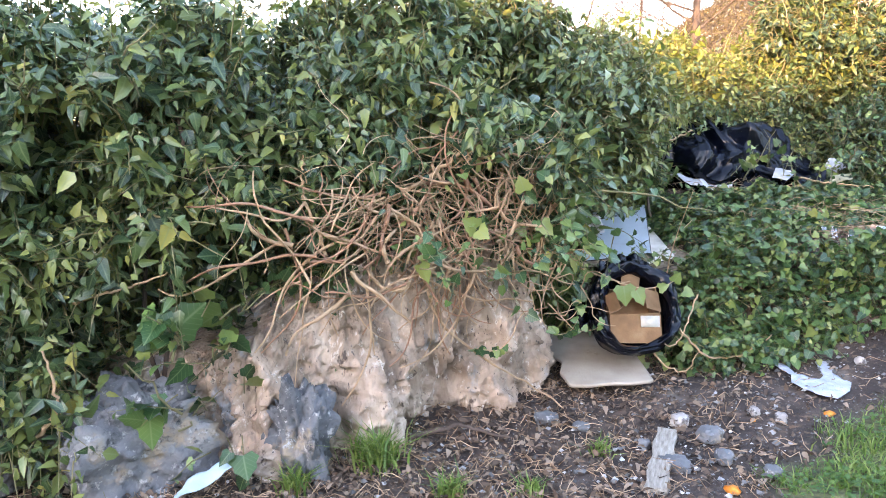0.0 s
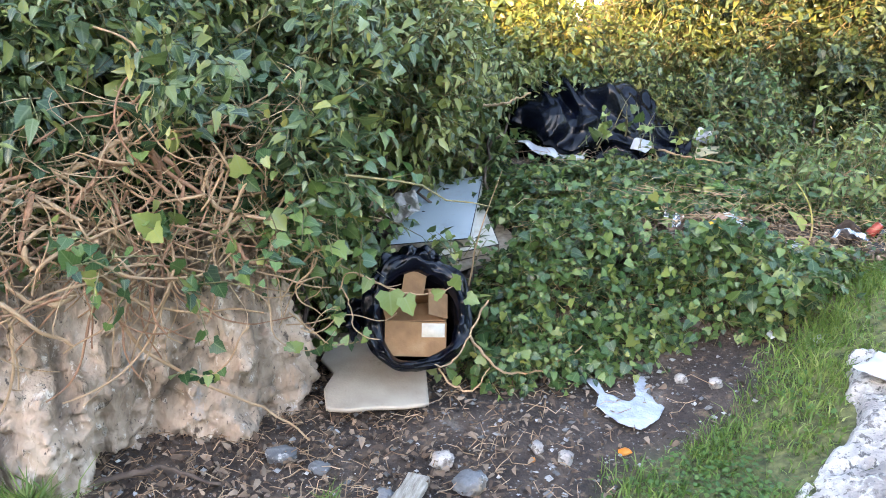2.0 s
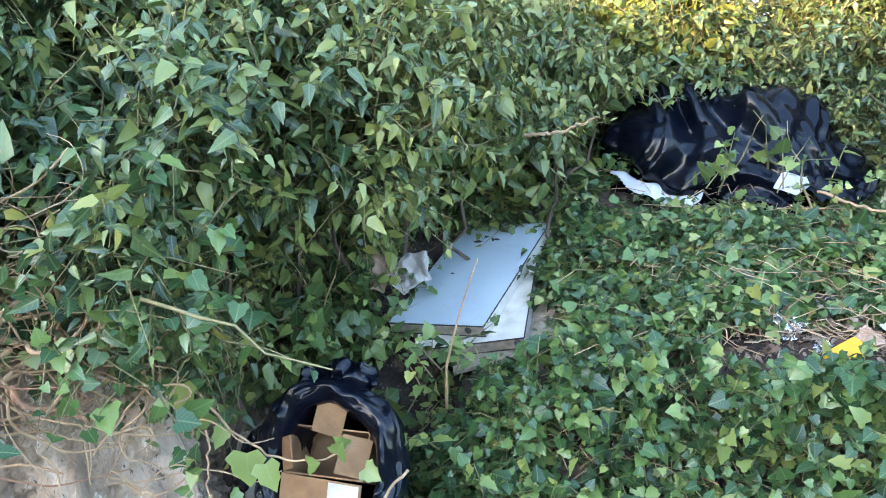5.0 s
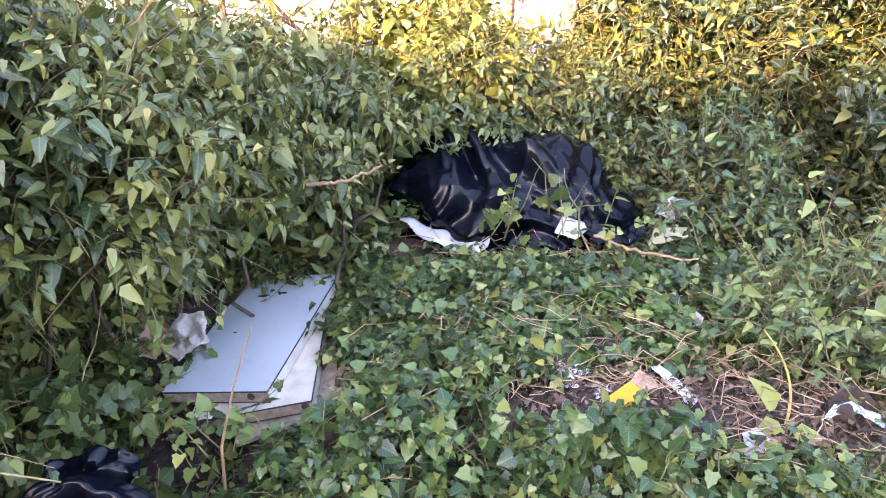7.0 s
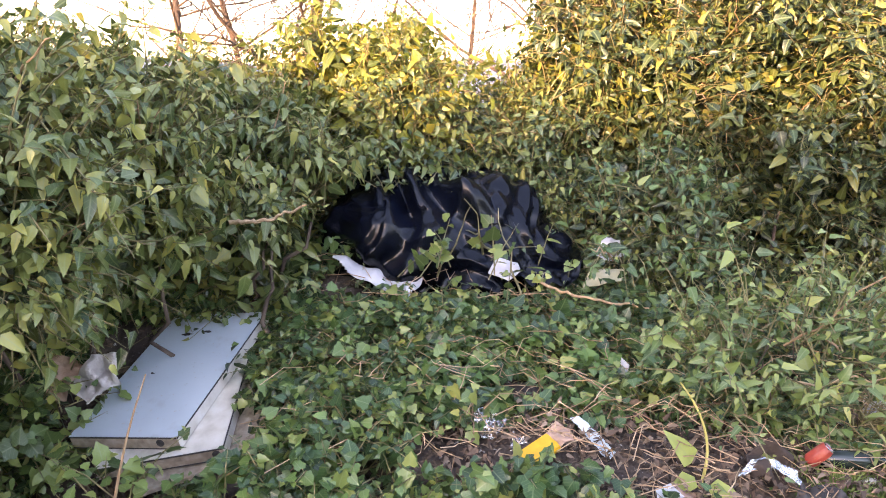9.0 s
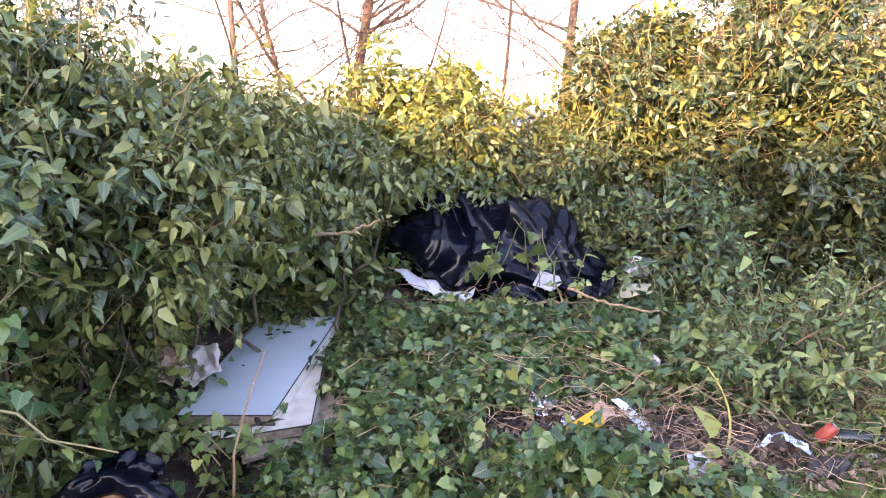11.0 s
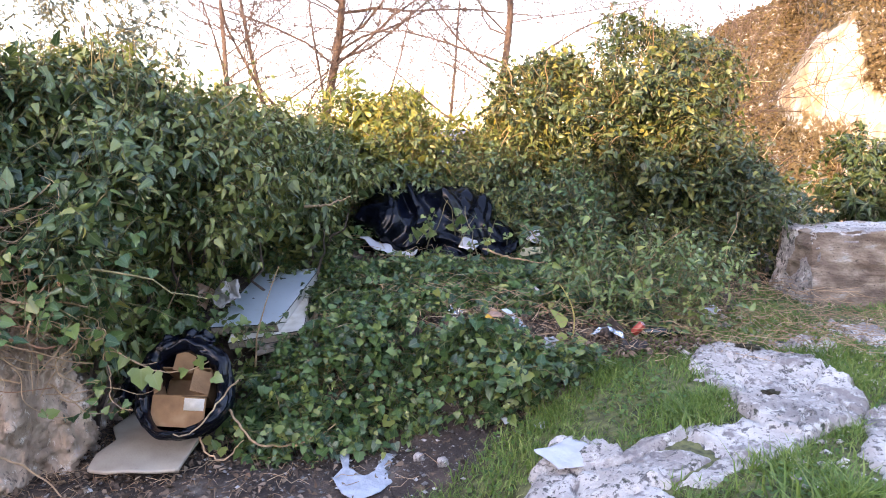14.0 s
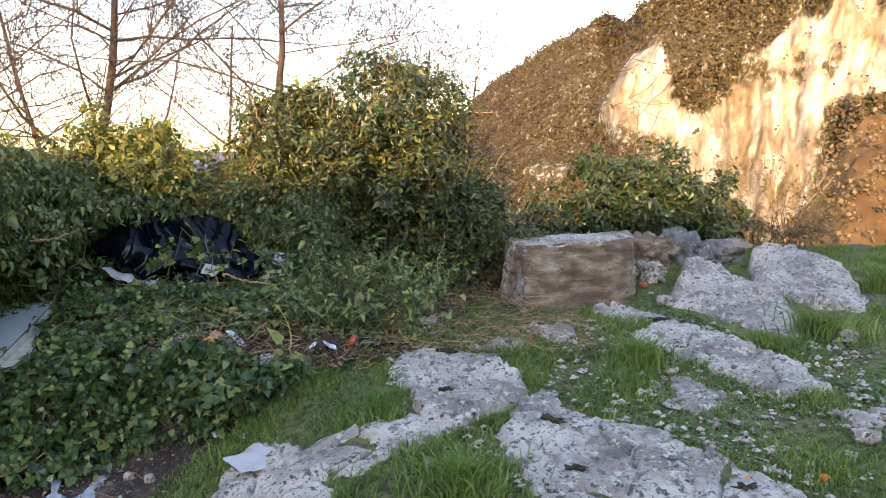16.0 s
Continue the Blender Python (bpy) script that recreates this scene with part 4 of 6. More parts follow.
# ---- ivy on the ground ----
def ground_ivy(name, n, pick, leaf, shape, mat, label, high=0.16, per=7, stem=M_STEM):
    x, y = np.random.uniform(0.4, 5.2, n * 8), np.random.uniform(3.7, 6.7, n * 8)
    h = np.array([noise.noise(Vector((a * 1.7, b * 1.7, 4))) for a, b in zip(x, y)])
    ok = pick(x, y, h)
    x, y, h = x[ok][:n], y[ok][:n], h[ok][:n]
    low = 1 - 0.85 * np.exp(-((x - 3.0) / 0.7) ** 2 - ((y - 4.62) / 0.28) ** 2) + 0.9 * np.exp(-((y - 4.3) / 0.13) ** 2) * step(1.6, 1.9, x) * step(2.9, 2.5, x) - 0.7 * np.exp(-((x - 1.25) / 0.4) ** 2 - ((y - 4.75) / 0.3) ** 2) - 0.7 * np.exp(-((x - 2.3) / 0.6) ** 2 - ((y - 5.75) / 0.25) ** 2)
    high = high * np.clip(low, 0.12, 1.9)
    z = ground_at(x, y) + np.random.uniform(0.0, 1.0, len(x)) * high * np.clip(0.65 + h, 0.15, 1.4)
    p = np.stack((x, y, z), 1)
    out = np.stack((np.random.normal(0, 0.6, len(x)), np.random.normal(-0.35, 0.6, len(x)), np.full(len(x), 0.75)), 1)
    at, al, fa, si, path = sprays(p, out, 0.16, per, leaf, up=0.1, droop=0.45, sag=0.4)
    t = thing(name, (2, 5, 0.5), label, "ivy", kind="stuff")
    o = np.array((2, 5, 0.5))
    tagged(leaves("foliage", shape, at - o, al, fa, si, mat, t), kind="stuff")
    tagged(tubes("shoot_growth", list(path - o), [np.array((0.003, 0.0024, 0.001))] * len(path), stem, t, sides=3), kind="stuff")
    return t


def ivy_region(x, y, h):
    lower = 4.12 + 0.1 * np.sin(3.1 * x) - 0.25 * step(2.2, 2.9, x) + 0.35 * step(3.0, 3.6, x)
    upper = 6.35
    edge = 3.65 + 0.55 * step(4.8, 5.6, y)
    litter = (np.hypot((x - 2.98) / 0.8, (y - 4.64) / 0.26) < 1 + 0.4 * h) | (np.hypot((x - 2.75) / 0.3, (y - 5.15) / 0.15) < 1 + h)
    sacking = (y > 5.66) & (y < 5.95) & (x > 1.62) & (x < 2.6)
    litter |= sacking & (h < 0.25)
    boards = (x > 0.75) & (y > 4.6) & (y < 5.62) & (x < 1.64 - 0.4 * np.clip(y - 4.86, 0, 0.5)) & (y - 4.6 > 0.6 * (1.15 - x))
    sack = (np.hypot(x - 0.95, y - 4.15) < 0.34) | ((x < 1.05) & (y < 4.62))
    thin = (np.random.random(x.shape) < 1 - 0.65 * step(2.8, 3.3, x) * step(4.7, 5.0, y))
    thin &= x < 2.2 + 1.1 * (y - 3.5)
    return thin & (y > lower) & (y < upper) & (x < edge) & ~litter & ~boards & ~sack & (x > 0.55) & (h > -0.55)


ground_ivy("ground_ivy", 6200, ivy_region, 0.043, LOBED, M_IVY_LOW, "dense creeping ivy over the bank", 0.21)


# ---- bare trees ----
def bare_tree(base, high, lean, r, seed, label, forks=5, name="bare_tree"):
    rnd = random.Random(seed)
    t = thing(name, base, label, "tree", "bare trees")
    groups = {0: ([], []), 1: ([], []), 2: ([], [])}

    def grow(p, d, length, rad, level):
        k = 9 if level == 0 else 6
        pts = [np.array(p)]
        d = np.array(d) / np.linalg.norm(d)
        for i in range(k):
            d = d + np.array([rnd.gauss(0, (0.055, 0.15, 0.2, 0.24, 0.26)[level]) for _ in range(3)]) + np.array((0, 0, 0.05 if level else 0.0))
            d /= np.linalg.norm(d)
            pts.append(pts[-1] + d * length / k)
        tip = rad * (0.4 if level < 2 else 0.55)
        path, radii = np.array(pts), np.linspace(rad, tip, k + 1)
        groups[min(level, 2)][0].append(path)
        groups[min(level, 2)][1].append(radii)
        if level < 3:
            for i in range(forks + (17 if level == 0 else 1)):
                s = rnd.uniform(0.36 if level == 0 else 0.12, 1.0)
                j = min(int(s * k), k - 1)
                side = np.array([rnd.gauss(0, 1) for _ in range(3)])
                side -= side.dot(d) * d
                nd = d * (0.3 if level == 0 else 0.5) + side / np.linalg.norm(side) * rnd.uniform(0.7, 1.1) + np.array((0, 0, 0.1))
                grow(path[j] + (path[j + 1] - path[j]) * rnd.random(), nd, length * (rnd.uniform(0.42, 0.72) if level == 0 else rnd.uniform(0.4, 0.68)), max(0.0046, radii[j] * (rnd.uniform(0.2, 0.42) if level == 0 else rnd.uniform(0.35, 0.62))), level + 1)

    grow((0, 0, -0.05), lean, high, r, 0)
    tubes("trunk", *groups[0], M_BARK, t, sides=10)
    for path, radii in zip(*groups[1]):
        tubes("limb", [path], [radii], M_BARK, t, sides=6)
    tagged(tubes("twig_growth", *groups[2], M_BARK, t, sides=3), kind="stuff")
    return t


def earth(x, y, dz=0.0):
    return (x, y, float(ground_at(x, y)) + dz)


bare_tree(earth(0.75, 10.3), 5.0, (-0.07, 0, 1), 0.085, 3, "bare winter tree with spreading limbs, warm light on its bark")
bare_tree(earth(2.94, 9.2), 4.6, (-0.03, 0, 1), 0.065, 8, "straight bare tree with thin twigs")
bare_tree(earth(2.3, 10.0), 3.6, (0.05, 0, 1), 0.03, 14, "slender bare sapling with fine twigs", 4)
bare_tree(earth(4.6, 9.6), 3.4, (0.12, 0, 1), 0.03, 21, "slender bare sapling with fine twigs", 4)
bare_tree(earth(5.3, 10.4), 3.6, (0.25, 0, 1), 0.03, 33, "slender leaning bare sapling with fine twigs", 4)
bare_tree(earth(0.5, 11.0), 4.4, (-0.2, 0, 1), 0.05, 41, "leaning bare tree with fine twigs", 4)
bare_tree(earth(0.1, 9.5), 3.9, (-0.1, 0, 1), 0.045, 27, "slender bare sapling with forked stems", 4)


# ---- the dumped boards ----
def slab_box(size, bevel=0.002, cuts=0):
    """A box from the origin corner along +x, +y, down to -z."""
    bm = bmesh.new()
    bmesh.ops.create_cube(bm, size=1.0)
    for v in bm.verts:
        v.co = Vector(((v.co.x + 0.5) * size[0], (v.co.y + 0.5) * size[1], (v.co.z - 0.5) * size[2]))
    if bevel:
        bmesh.ops.bevel(bm, geom=bm.edges[:], offset=bevel, segments=2, affect="EDGES")
    return bm


def plane_pose(a, b, up, drop=0.0):
    """A pose at a, with x towards b and z along up."""
    a, x, z = Vector(a), (Vector(b) - Vector(a)).normalized(), Vector(up).normalized()
    y = z.cross(x).normalized()
    z = x.cross(y)
    return Matrix.Translation(a - z * drop) @ Matrix((x, y, z)).transposed().to_4x4()


UP_BOARD = (-0.1809, -0.2374, 0.9544)


def cabinet_door(m, size, label, hole, cover=M_LAM):
    t = thing("cabinet_door", m, label, "board", "dumped boards")
    w, d, h = size
    core = sharp(part("core", slab_box((w, d, h), 0.0015), M_CHIP, t, "bare chipboard core"))
    core.location = (0, 0, -0.004)
    face = sharp(part("laminate", slab_box((w, d, 0.004), 0.001), cover, t, "dirty pale laminate face"))
    side = sharp(part("edge_band", slab_box((0.003, d - 0.004, h - 0.006), 0.0008), M_EDGE, t, "cream plastic edge band"))
    side.location = (w, 0.002, -0.0075)
    for name, size_, at in (("seam", (w, 0.003, 0.006), (0, -0.0032, -0.001)), ("seam", (w, 0.003, 0.004), (0, -0.0032, 0.001 - h)), ("seam", (0.0042, d, 0.005), (w, 0, -0.0025))):
        s = part(name, slab_box(size_, 0.0006), M_DARKSEAM, t, "dark line of old glue")
        s.location = at
    bm = bmesh.new()
    bmesh.ops.create_cone(bm, cap_ends=True, segments=18, radius1=0.016, radius2=0.014, depth=0.008, matrix=Matrix.Rotation(radians(90), 4, "X"))
    k = part("hole", bm, M_DARKSEAM, core, "black round fitting hole")
    k.location = (hole, -0.0005, 0.004 - h * 0.5)
    for x, y, r in ((w * 0.32, d * 0.8, 0.011), (w * 0.52, d * 0.82, 0.008), (w * 0.3, d * 0.46, 0.004)):
        bm = bmesh.new()
        bmesh.ops.create_icosphere(bm, subdivisions=2, radius=1)
        for v in bm.verts:
            v.co = Vector((v.co.x * r * 2.1, v.co.y * r * 0.8, v.co.z * 0.004)) * (1 + 0.7 * noise.noise(v.co * 2 + Vector((x * 30, 0, 0))))
        f = part("scuff", bm, M_DARKSEAM, face, "dark scuff mark")
        f.location = (x, y, 0.001)
    return t


third = thing("chipboard_sheet", plane_pose((1.19, 4.741, 0.363), (1.614, 4.862, 0.473), UP_BOARD, 0.0), "raw brown chipboard sheet under the cabinet doors", "board", "dumped boards")
sharp(part("sheet", slab_box((0.455, 0.45, 0.018), 0.002), M_CHIP, third))
cabinet_door(plane_pose((1.0, 4.815, 0.408), (1.453, 4.825, 0.496), UP_BOARD), (0.462, 0.62, 0.05), "white cabinet door with cream edge beneath another", 0.435, M_EDGE)
cabinet_door(plane_pose((0.86, 4.935, 0.471), (1.296, 4.831, 0.529), UP_BOARD), (0.448, 0.8, 0.052), "bluish white cabinet door lying on a pile, dirty and scuffed", 0.375)


def sheet(name, outline, mat, at, label, category, turn=0.0, tip=(0, 0), crumple=0.01, thick=0.002, seed=0, scale=9.0, group="", curl=0.0, parent=None, fine=34):
    """A torn flat piece with an outline, crumpled and curled, of real thickness."""
    P = np.array(outline, float)
    lo, hi = P.min(0), P.max(0)
    s = max(hi - lo) / fine
    xs, ys = np.arange(lo[0] - s, hi[0] + 2 * s, s), np.arange(lo[1] - s, hi[1] + 2 * s, s)
    X, Y = np.meshgrid(xs, ys)
    D = inside(outline, X, Y)
    e = s * 0.3
    gx, gy = (inside(outline, X + e, Y) - inside(outline, X - e, Y)) / (2 * e), (inside(outline, X, Y + e) - inside(outline, X, Y - e)) / (2 * e)
    X, Y = np.where(D < 0.3 * s, X - D * gx, X), np.where(D < 0.3 * s, Y - D * gy, Y)
    bm, made = bmesh.new(), {}
    mid = P.mean(0)
    for r in range(X.shape[0]):
        for c in range(X.shape[1]):
            v = Vector((X[r, c], Y[r, c], seed))
            z = crumple * (abs(noise.noise(v * scale)) * 2 - 0.6 + 0.5 * noise.noise(v * scale * 2.7)) + curl * ((X[r, c] - mid[0]) ** 2 + 0.4 * (Y[r, c] - mid[1]) ** 2)
            made[r, c] = bm.verts.new((X[r, c], Y[r, c], z))
    for r in range(X.shape[0] - 1):
        for c in range(X.shape[1] - 1):
            q = [(r, c), (r, c + 1), (r + 1, c + 1), (r + 1, c)]
            if min(D[k] for k in q) > -0.95 * s and sum(D[k] > 0 for k in q) >= 2:
                bm.faces.new([made[k] for k in q])
    bmesh.ops.delete(bm, geom=[v for v in bm.verts if not v.link_faces], context="VERTS")
    bmesh.ops.remove_doubles(bm, verts=bm.verts[:], dist=s * 0.2)
    under = bmesh.ops.extrude_face_region(bm, geom=bm.faces[:])["geom"]
    for v in under:
        if isinstance(v, bmesh.types.BMVert):
            v.co.z += thick
    bmesh.ops.recalc_face_normals(bm, faces=bm.faces[:])
    ob = part(name, bm, mat, parent)
    ob.matrix_world = pose(at[0], at[1], at[2], tip[0], tip[1], turn)
    return tagged(ob, label, category, group)


sheet("fibreboard_sheet", [(0.0, 0.03), (0.1, 0.0), (0.43, 0.03), (0.44, 0.4), (0.4, 0.82), (0.0, 0.82), (-0.05, 0.5), (0.02, 0.36), (-0.02, 0.2)], M_PALEBOARD, (0.6, 3.72, 0.055), "pale stained fibreboard sheet with a broken edge on the soil", "board", 1.5, (2.5, 0), 0.006, 0.016, 3, 3.0, fine=70)


# ---- torn sack with a box ----
SACK = Matrix(((1, 0, 0, 0.985), (0, 0.6, -0.8, 3.98), (0, 0.8, 0.6, 0.4), (0, 0, 0, 1)))


def torn_sack():
    """A limp bag with a thick folded lip: outside, lip and lining, with creases that run into the opening."""
    t = thing("torn_bin_bag", SACK, "torn black bin bag folded open round a cardboard box", "bag")
    seg = 150

    def ring(k, a):
        c, d = math.cos(a), math.sin(a)
        lip = 0.05 + 0.05 * max(0.0, -c) ** 2 + 0.04 * max(0.0, c) ** 2 + 0.035 * max(0.0, d) ** 2 - 0.02 * max(0.0, -d)
        ro = Vector((c * 0.25, d * (0.262 if d > 0 else 0.235)))
        ri = Vector(ro) * (1 - lip / 0.25)
        if k < 0.5:
            q = k / 0.5
            flat = Vector(ro) * (0.62 + 0.4 * math.sin(q * 1.57))
            z = -0.3 + 0.26 * q
        elif k < 0.8:
            q = (k - 0.5) / 0.3
            flat = ri.lerp(ro, 0.5 + 0.5 * math.cos(q * math.pi))
            z = -0.04 + (0.035 + 0.35 * lip) * math.sin(q * math.pi)
        else:
            q = (k - 0.8) / 0.2
            flat, z = ri * (1 - 0.1 * q), -0.04 - 0.15 * q
        crease = 0.9 * noise.noise(Vector((c * 1.7, d * 1.7, k * 13))) + 0.7 * abs(noise.noise(Vector((c * 2.6, d * 2.6, k * 24 + 4)))) + 0.3 * noise.noise(Vector((c * 5, d * 5, k * 6)))
        sag = noise.noise(Vector((c * 1.6, d * 1.6, k * 2 + 7)))
        push = 1 + 0.06 * crease + 0.09 * sag
        up = 0.022 * crease + 0.03 * noise.noise(Vector((c * 3, d * 3, k * 6))) + (0.03 * max(0, d) if k > 0.4 else 0)
        return Vector((flat.x * push, flat.y * push, z + up))

    for name, lo, hi, rings, label in (("sack", 0.0, 0.5, 24, "wrinkled black plastic"), ("folded_lip", 0.5, 0.8, 24, "folded bluish black plastic lip"), ("lining", 0.8, 1.0, 10, "black plastic lining")):
        bm, grid = bmesh.new(), []
        for i in range(rings):
            k = lo + (hi - lo) * i / (rings - 1)
            grid.append([bm.verts.new(ring(k, 2 * math.pi * j / seg)) for j in range(seg)])
        for i in range(rings - 1):
            for j in range(seg):
                bm.faces.new((grid[i][j], grid[i][(j + 1) % seg], grid[i + 1][(j + 1) % seg], grid[i + 1][j]))
        if lo == 0:
            bm.faces.new(grid[0][::-1])
        part(name, bm, M_BAG, t, label)
    for m, outline, seed in ((pose(-0.17, 0.2, -0.02, -12, 0, 6), [(0, 0), (0.1, -0.03), (0.22, 0.0), (0.3, 0.03), (0.28, 0.1), (0.16, 0.14), (0.03, 0.1)], 3), (pose(-0.27, -0.1, -0.03, 10, 20, 80), [(0, 0), (0.12, -0.03), (0.22, 0.0), (0.2, 0.08), (0.05, 0.09)], 8)):
        f = sheet("loose_fold", outline, M_BAG, (0, 0, 0), "", "", crumple=0.05, thick=0.002, seed=seed, scale=11, parent=t)
        f.matrix_basis = m


torn_sack()


def carton():
    t = thing("cardboard_box", SACK, "torn brown cardboard box with open flaps inside the black bag", "box")
    k = 0.005
    for name, size, m in (("wall", (0.268, k, 0.2), pose(-0.138, -0.035, -0.01)), ("wall", (0.268, k, 0.2), pose(-0.138, 0.11, -0.01)), ("wall", (k, 0.14, 0.2), pose(-0.138, -0.03, -0.01)), ("wall", (k, 0.14, 0.2), pose(0.125, -0.03, -0.01)), ("base", (0.262, 0.14, k), pose(-0.135, -0.03, -0.2))):
        p = sharp(part(name, slab_box(size, 0.001), M_CARD, t))
        p.matrix_basis = m
    for m, size in ((pose(-0.138, -0.035, -0.004, 196, 0, -2), (0.268, 0.15, k)), (pose(-0.136, -0.03, -0.004, 6, -42, 10), (0.07, 0.1, k)), (pose(0.05, -0.02, 0.04, -8, 26, -6), (0.095, 0.12, k)), (pose(-0.066, 0.1, -0.004, 14, 6, -9), (0.1, 0.115, k))):
        f = sharp(part("flap", slab_box(size, 0.001), M_CARD, t, "bent cardboard flap"))
        f.matrix_basis = m
        if size[0] > 0.2:
            tape = part("label", slab_box((0.1, 0.06, 0.0012), 0), M_EDGE, f, "glossy white label on the flap")
            tape.matrix_basis = pose(0.16, 0.006, -k - 0.0003)


carton()


# ---- the black plastic heap ----
def black_heap():
    t = thing("black_plastic_heap", (2.25, 6.15, 0.84), "large crumpled black plastic sheet heaped on the bank", "plastic sheet")
    n, m = 260, 150
    A, B = np.meshgrid(np.linspace(0, 2 * np.pi, n), np.linspace(-0.15, 1, m) * np.pi / 2)
    V = np.stack((0.58 * np.cos(A) * np.cos(B), 0.36 * np.sin(A) * np.cos(B), 0.43 * np.sin(B)), -1)
    N = norm(V / np.array((0.36, 0.13, 0.18)))

    def pull(p, at, count, seed):
        """Tight creases that fan out from a point where the sheet is caught."""
        d = p - Vector(at)
        r = d.length + 0.02
        turn = math.atan2(d.z * 1.2, d.x) + 0.5 * noise.noise(p * 2.4 + Vector((seed, 0, 0)))
        return (1 - 2 * abs(noise.noise(Vector((turn * count, r * 1.1, seed))))) * min(1.0, r * 5) * math.exp(-r * 1.1)

    for i in range(m):
        for j in range(n):
            p = Vector(V[i, j])
            w = p + 0.07 * noise.noise_vector(p * 3.1)
            big = noise.voronoi(Vector((w.x * 2.6, w.y * 2.6, w.z * 3.4)))[0]
            soft = min(0.5, big[1] - big[0])
            wide = noise.noise(p * 2.3 + Vector((3, 1, 0)))
            fold = pull(p, (-0.25, -0.3, 0.62), 4.0, 1) + 0.9 * pull(p, (0.75, -0.25, -0.05), 5.0, 5) + 0.8 * pull(p, (-0.8, -0.2, -0.1), 4.5, 9)
            V[i, j] += N[i, j] * (0.075 * wide + 0.1 * fold - 0.11 * (0.3 - soft) + 0.012 * noise.noise(w * 16))
    V[:, -1] = V[:, 0]
    V[:, :, 2] -= 0.03 * V[:, :, 0]
    grid_mesh("plastic", V[..., 0], V[..., 1], V[..., 2], M_BAG, t, "glossy creased black plastic")
    flap = sheet("loose_flap", [(0, 0), (0.2, -0.1), (0.42, -0.06), (0.46, 0.12), (0.2, 0.16)], M_BAG, (0, 0, 0), "loose flap of black plastic", "", crumple=0.05, thick=0.002, seed=14, scale=9)
    flap.parent, flap.matrix_basis = t, pose(0.16, -0.33, 0.05, 14, 0, -8)
    return t


black_heap()
sheet("white_sack", [(0.0, 0.13), (0.1, 0.02), (0.26, -0.06), (0.38, -0.12), (0.44, -0.03), (0.48, 0.2), (0.4, 0.22), (0.36, 0.06), (0.2, 0.05), (0.08, 0.12)], M_PAPER, (1.68, 5.74, 0.88), "crumpled white sack with faint print under the black plastic", "sack", -4, (34, 3), 0.025, 0.003, 11, 7)
for i in range(6):
    b = part("print_bar", slab_box((0.055, 0.006, 0.0015), 0), M_INK, bpy.data.objects["white_sack"], "faint dark print bar")
    b.matrix_basis = pose(0.41, 0.02 + 0.026 * i, 0.052, 0, 0, 12)
sheet("white_paper", [(0, 0), (0.1, -0.03), (0.15, 0.02), (0.13, 0.06), (0.03, 0.08)], M_PAPER, (2.42, 5.72, 0.9), "white paper scrap caught on black plastic", "paper", -12, (55, 0), 0.012, 0.002, 5)
sheet("white_paper", [(0, 0.05), (0.06, 0.0), (0.17, 0.04), (0.16, 0.12), (0.05, 0.13)], M_PAPER, (2.94, 5.98, 0.9), "crumpled white paper under the ivy", "paper", -5, (50, 0), 0.03, 0.002, 6)
sheet("cream_card", [(0, 0), (0.2, 0.02), (0.24, 0.1), (0.08, 0.12)], M_CREAM, (2.85, 5.72, 0.84), "faded cream card on the dead stems", "card", 8, (22, -6), 0.015, 0.003, 7)
sheet("cloth_rag", [(0, 0), (0.1, -0.05), (0.22, 0.0), (0.3, 0.12), (0.22, 0.2), (0.05, 0.16)], M_PINK, (0.58, 4.98, 0.6), "dirty pinkish cloth rag beside the boards", "cloth", 10, (42, 8), 0.07, 0.004, 8, 8)
sheet("cloth_rag", [(0, 0), (0.12, -0.03), (0.2, 0.08), (0.14, 0.18), (0.03, 0.14)], M_RAG, (0.82, 5.02, 0.63), "torn whitish rag hanging beside the boards", "cloth", -20, (55, 10), 0.06, 0.004, 9, 9)


def lie(x, y, up=0.0):
    return (x, y, float(ground_at(x, y)) + up)


# ---- litter on the bank ----
sheet("foil_scrap", [(0, 0), (0.07, -0.02), (0.11, 0.05), (0.06, 0.12), (0.0, 0.09)], M_FOIL, (2.33, 4.7, 0.63), "crumpled silver foil in dead leaves", "foil", 0, (35, 0), 0.03, 0.002, 21, 22)
sheet("foil_scrap", [(0, 0), (0.06, 0.0), (0.08, 0.05), (0.02, 0.06)], M_FOIL, (2.45, 4.64, 0.6), "small crumpled silver foil", "foil", 20, (35, 0), 0.025, 0.002, 22, 25)
sheet("grey_card", [(0, 0.12), (0.03, 0.13), (0.14, 0.0), (0.11, -0.03)], M_LAM, (2.65, 4.64, 0.6), "bent pale grey card on dead leaves", "card", 0, (38, 0), 0.012, 0.003, 23, 10)
sheet("brown_paper", [(0, 0), (0.1, -0.02), (0.15, 0.07), (0.06, 0.12), (-0.02, 0.08)], M_LITTER, (2.52, 4.74, 0.58), "wet brown paper in the rubbish", "paper", 0, (30, 0), 0.04, 0.003, 24, 14)
sheet("white_paper", [(0, 0), (0.12, 0.02), (0.13, 0.07), (0.02, 0.06)], M_PAPER, (3.78, 4.98, 0.58), "white paper scrap in the grass", "paper", -10, (30, 0), 0.03, 0.002, 25)
sheet("white_paper", [(0, 0), (0.09, -0.01), (0.1, 0.05), (0.02, 0.07)], M_PAPER, (2.95, 4.3, 0.42), "white paper scrap under ivy", "paper", 15, (25, 0), 0.025, 0.002, 26)
sheet("white_paper", [(0, 0), (0.08, -0.01), (0.07, 0.07), (0.0, 0.05)], M_PAPER, (2.62, 4.02, 0.24), "grey-white paper scrap at the foot of the ivy", "paper", 30, (15, 0), 0.02, 0.002, 27)
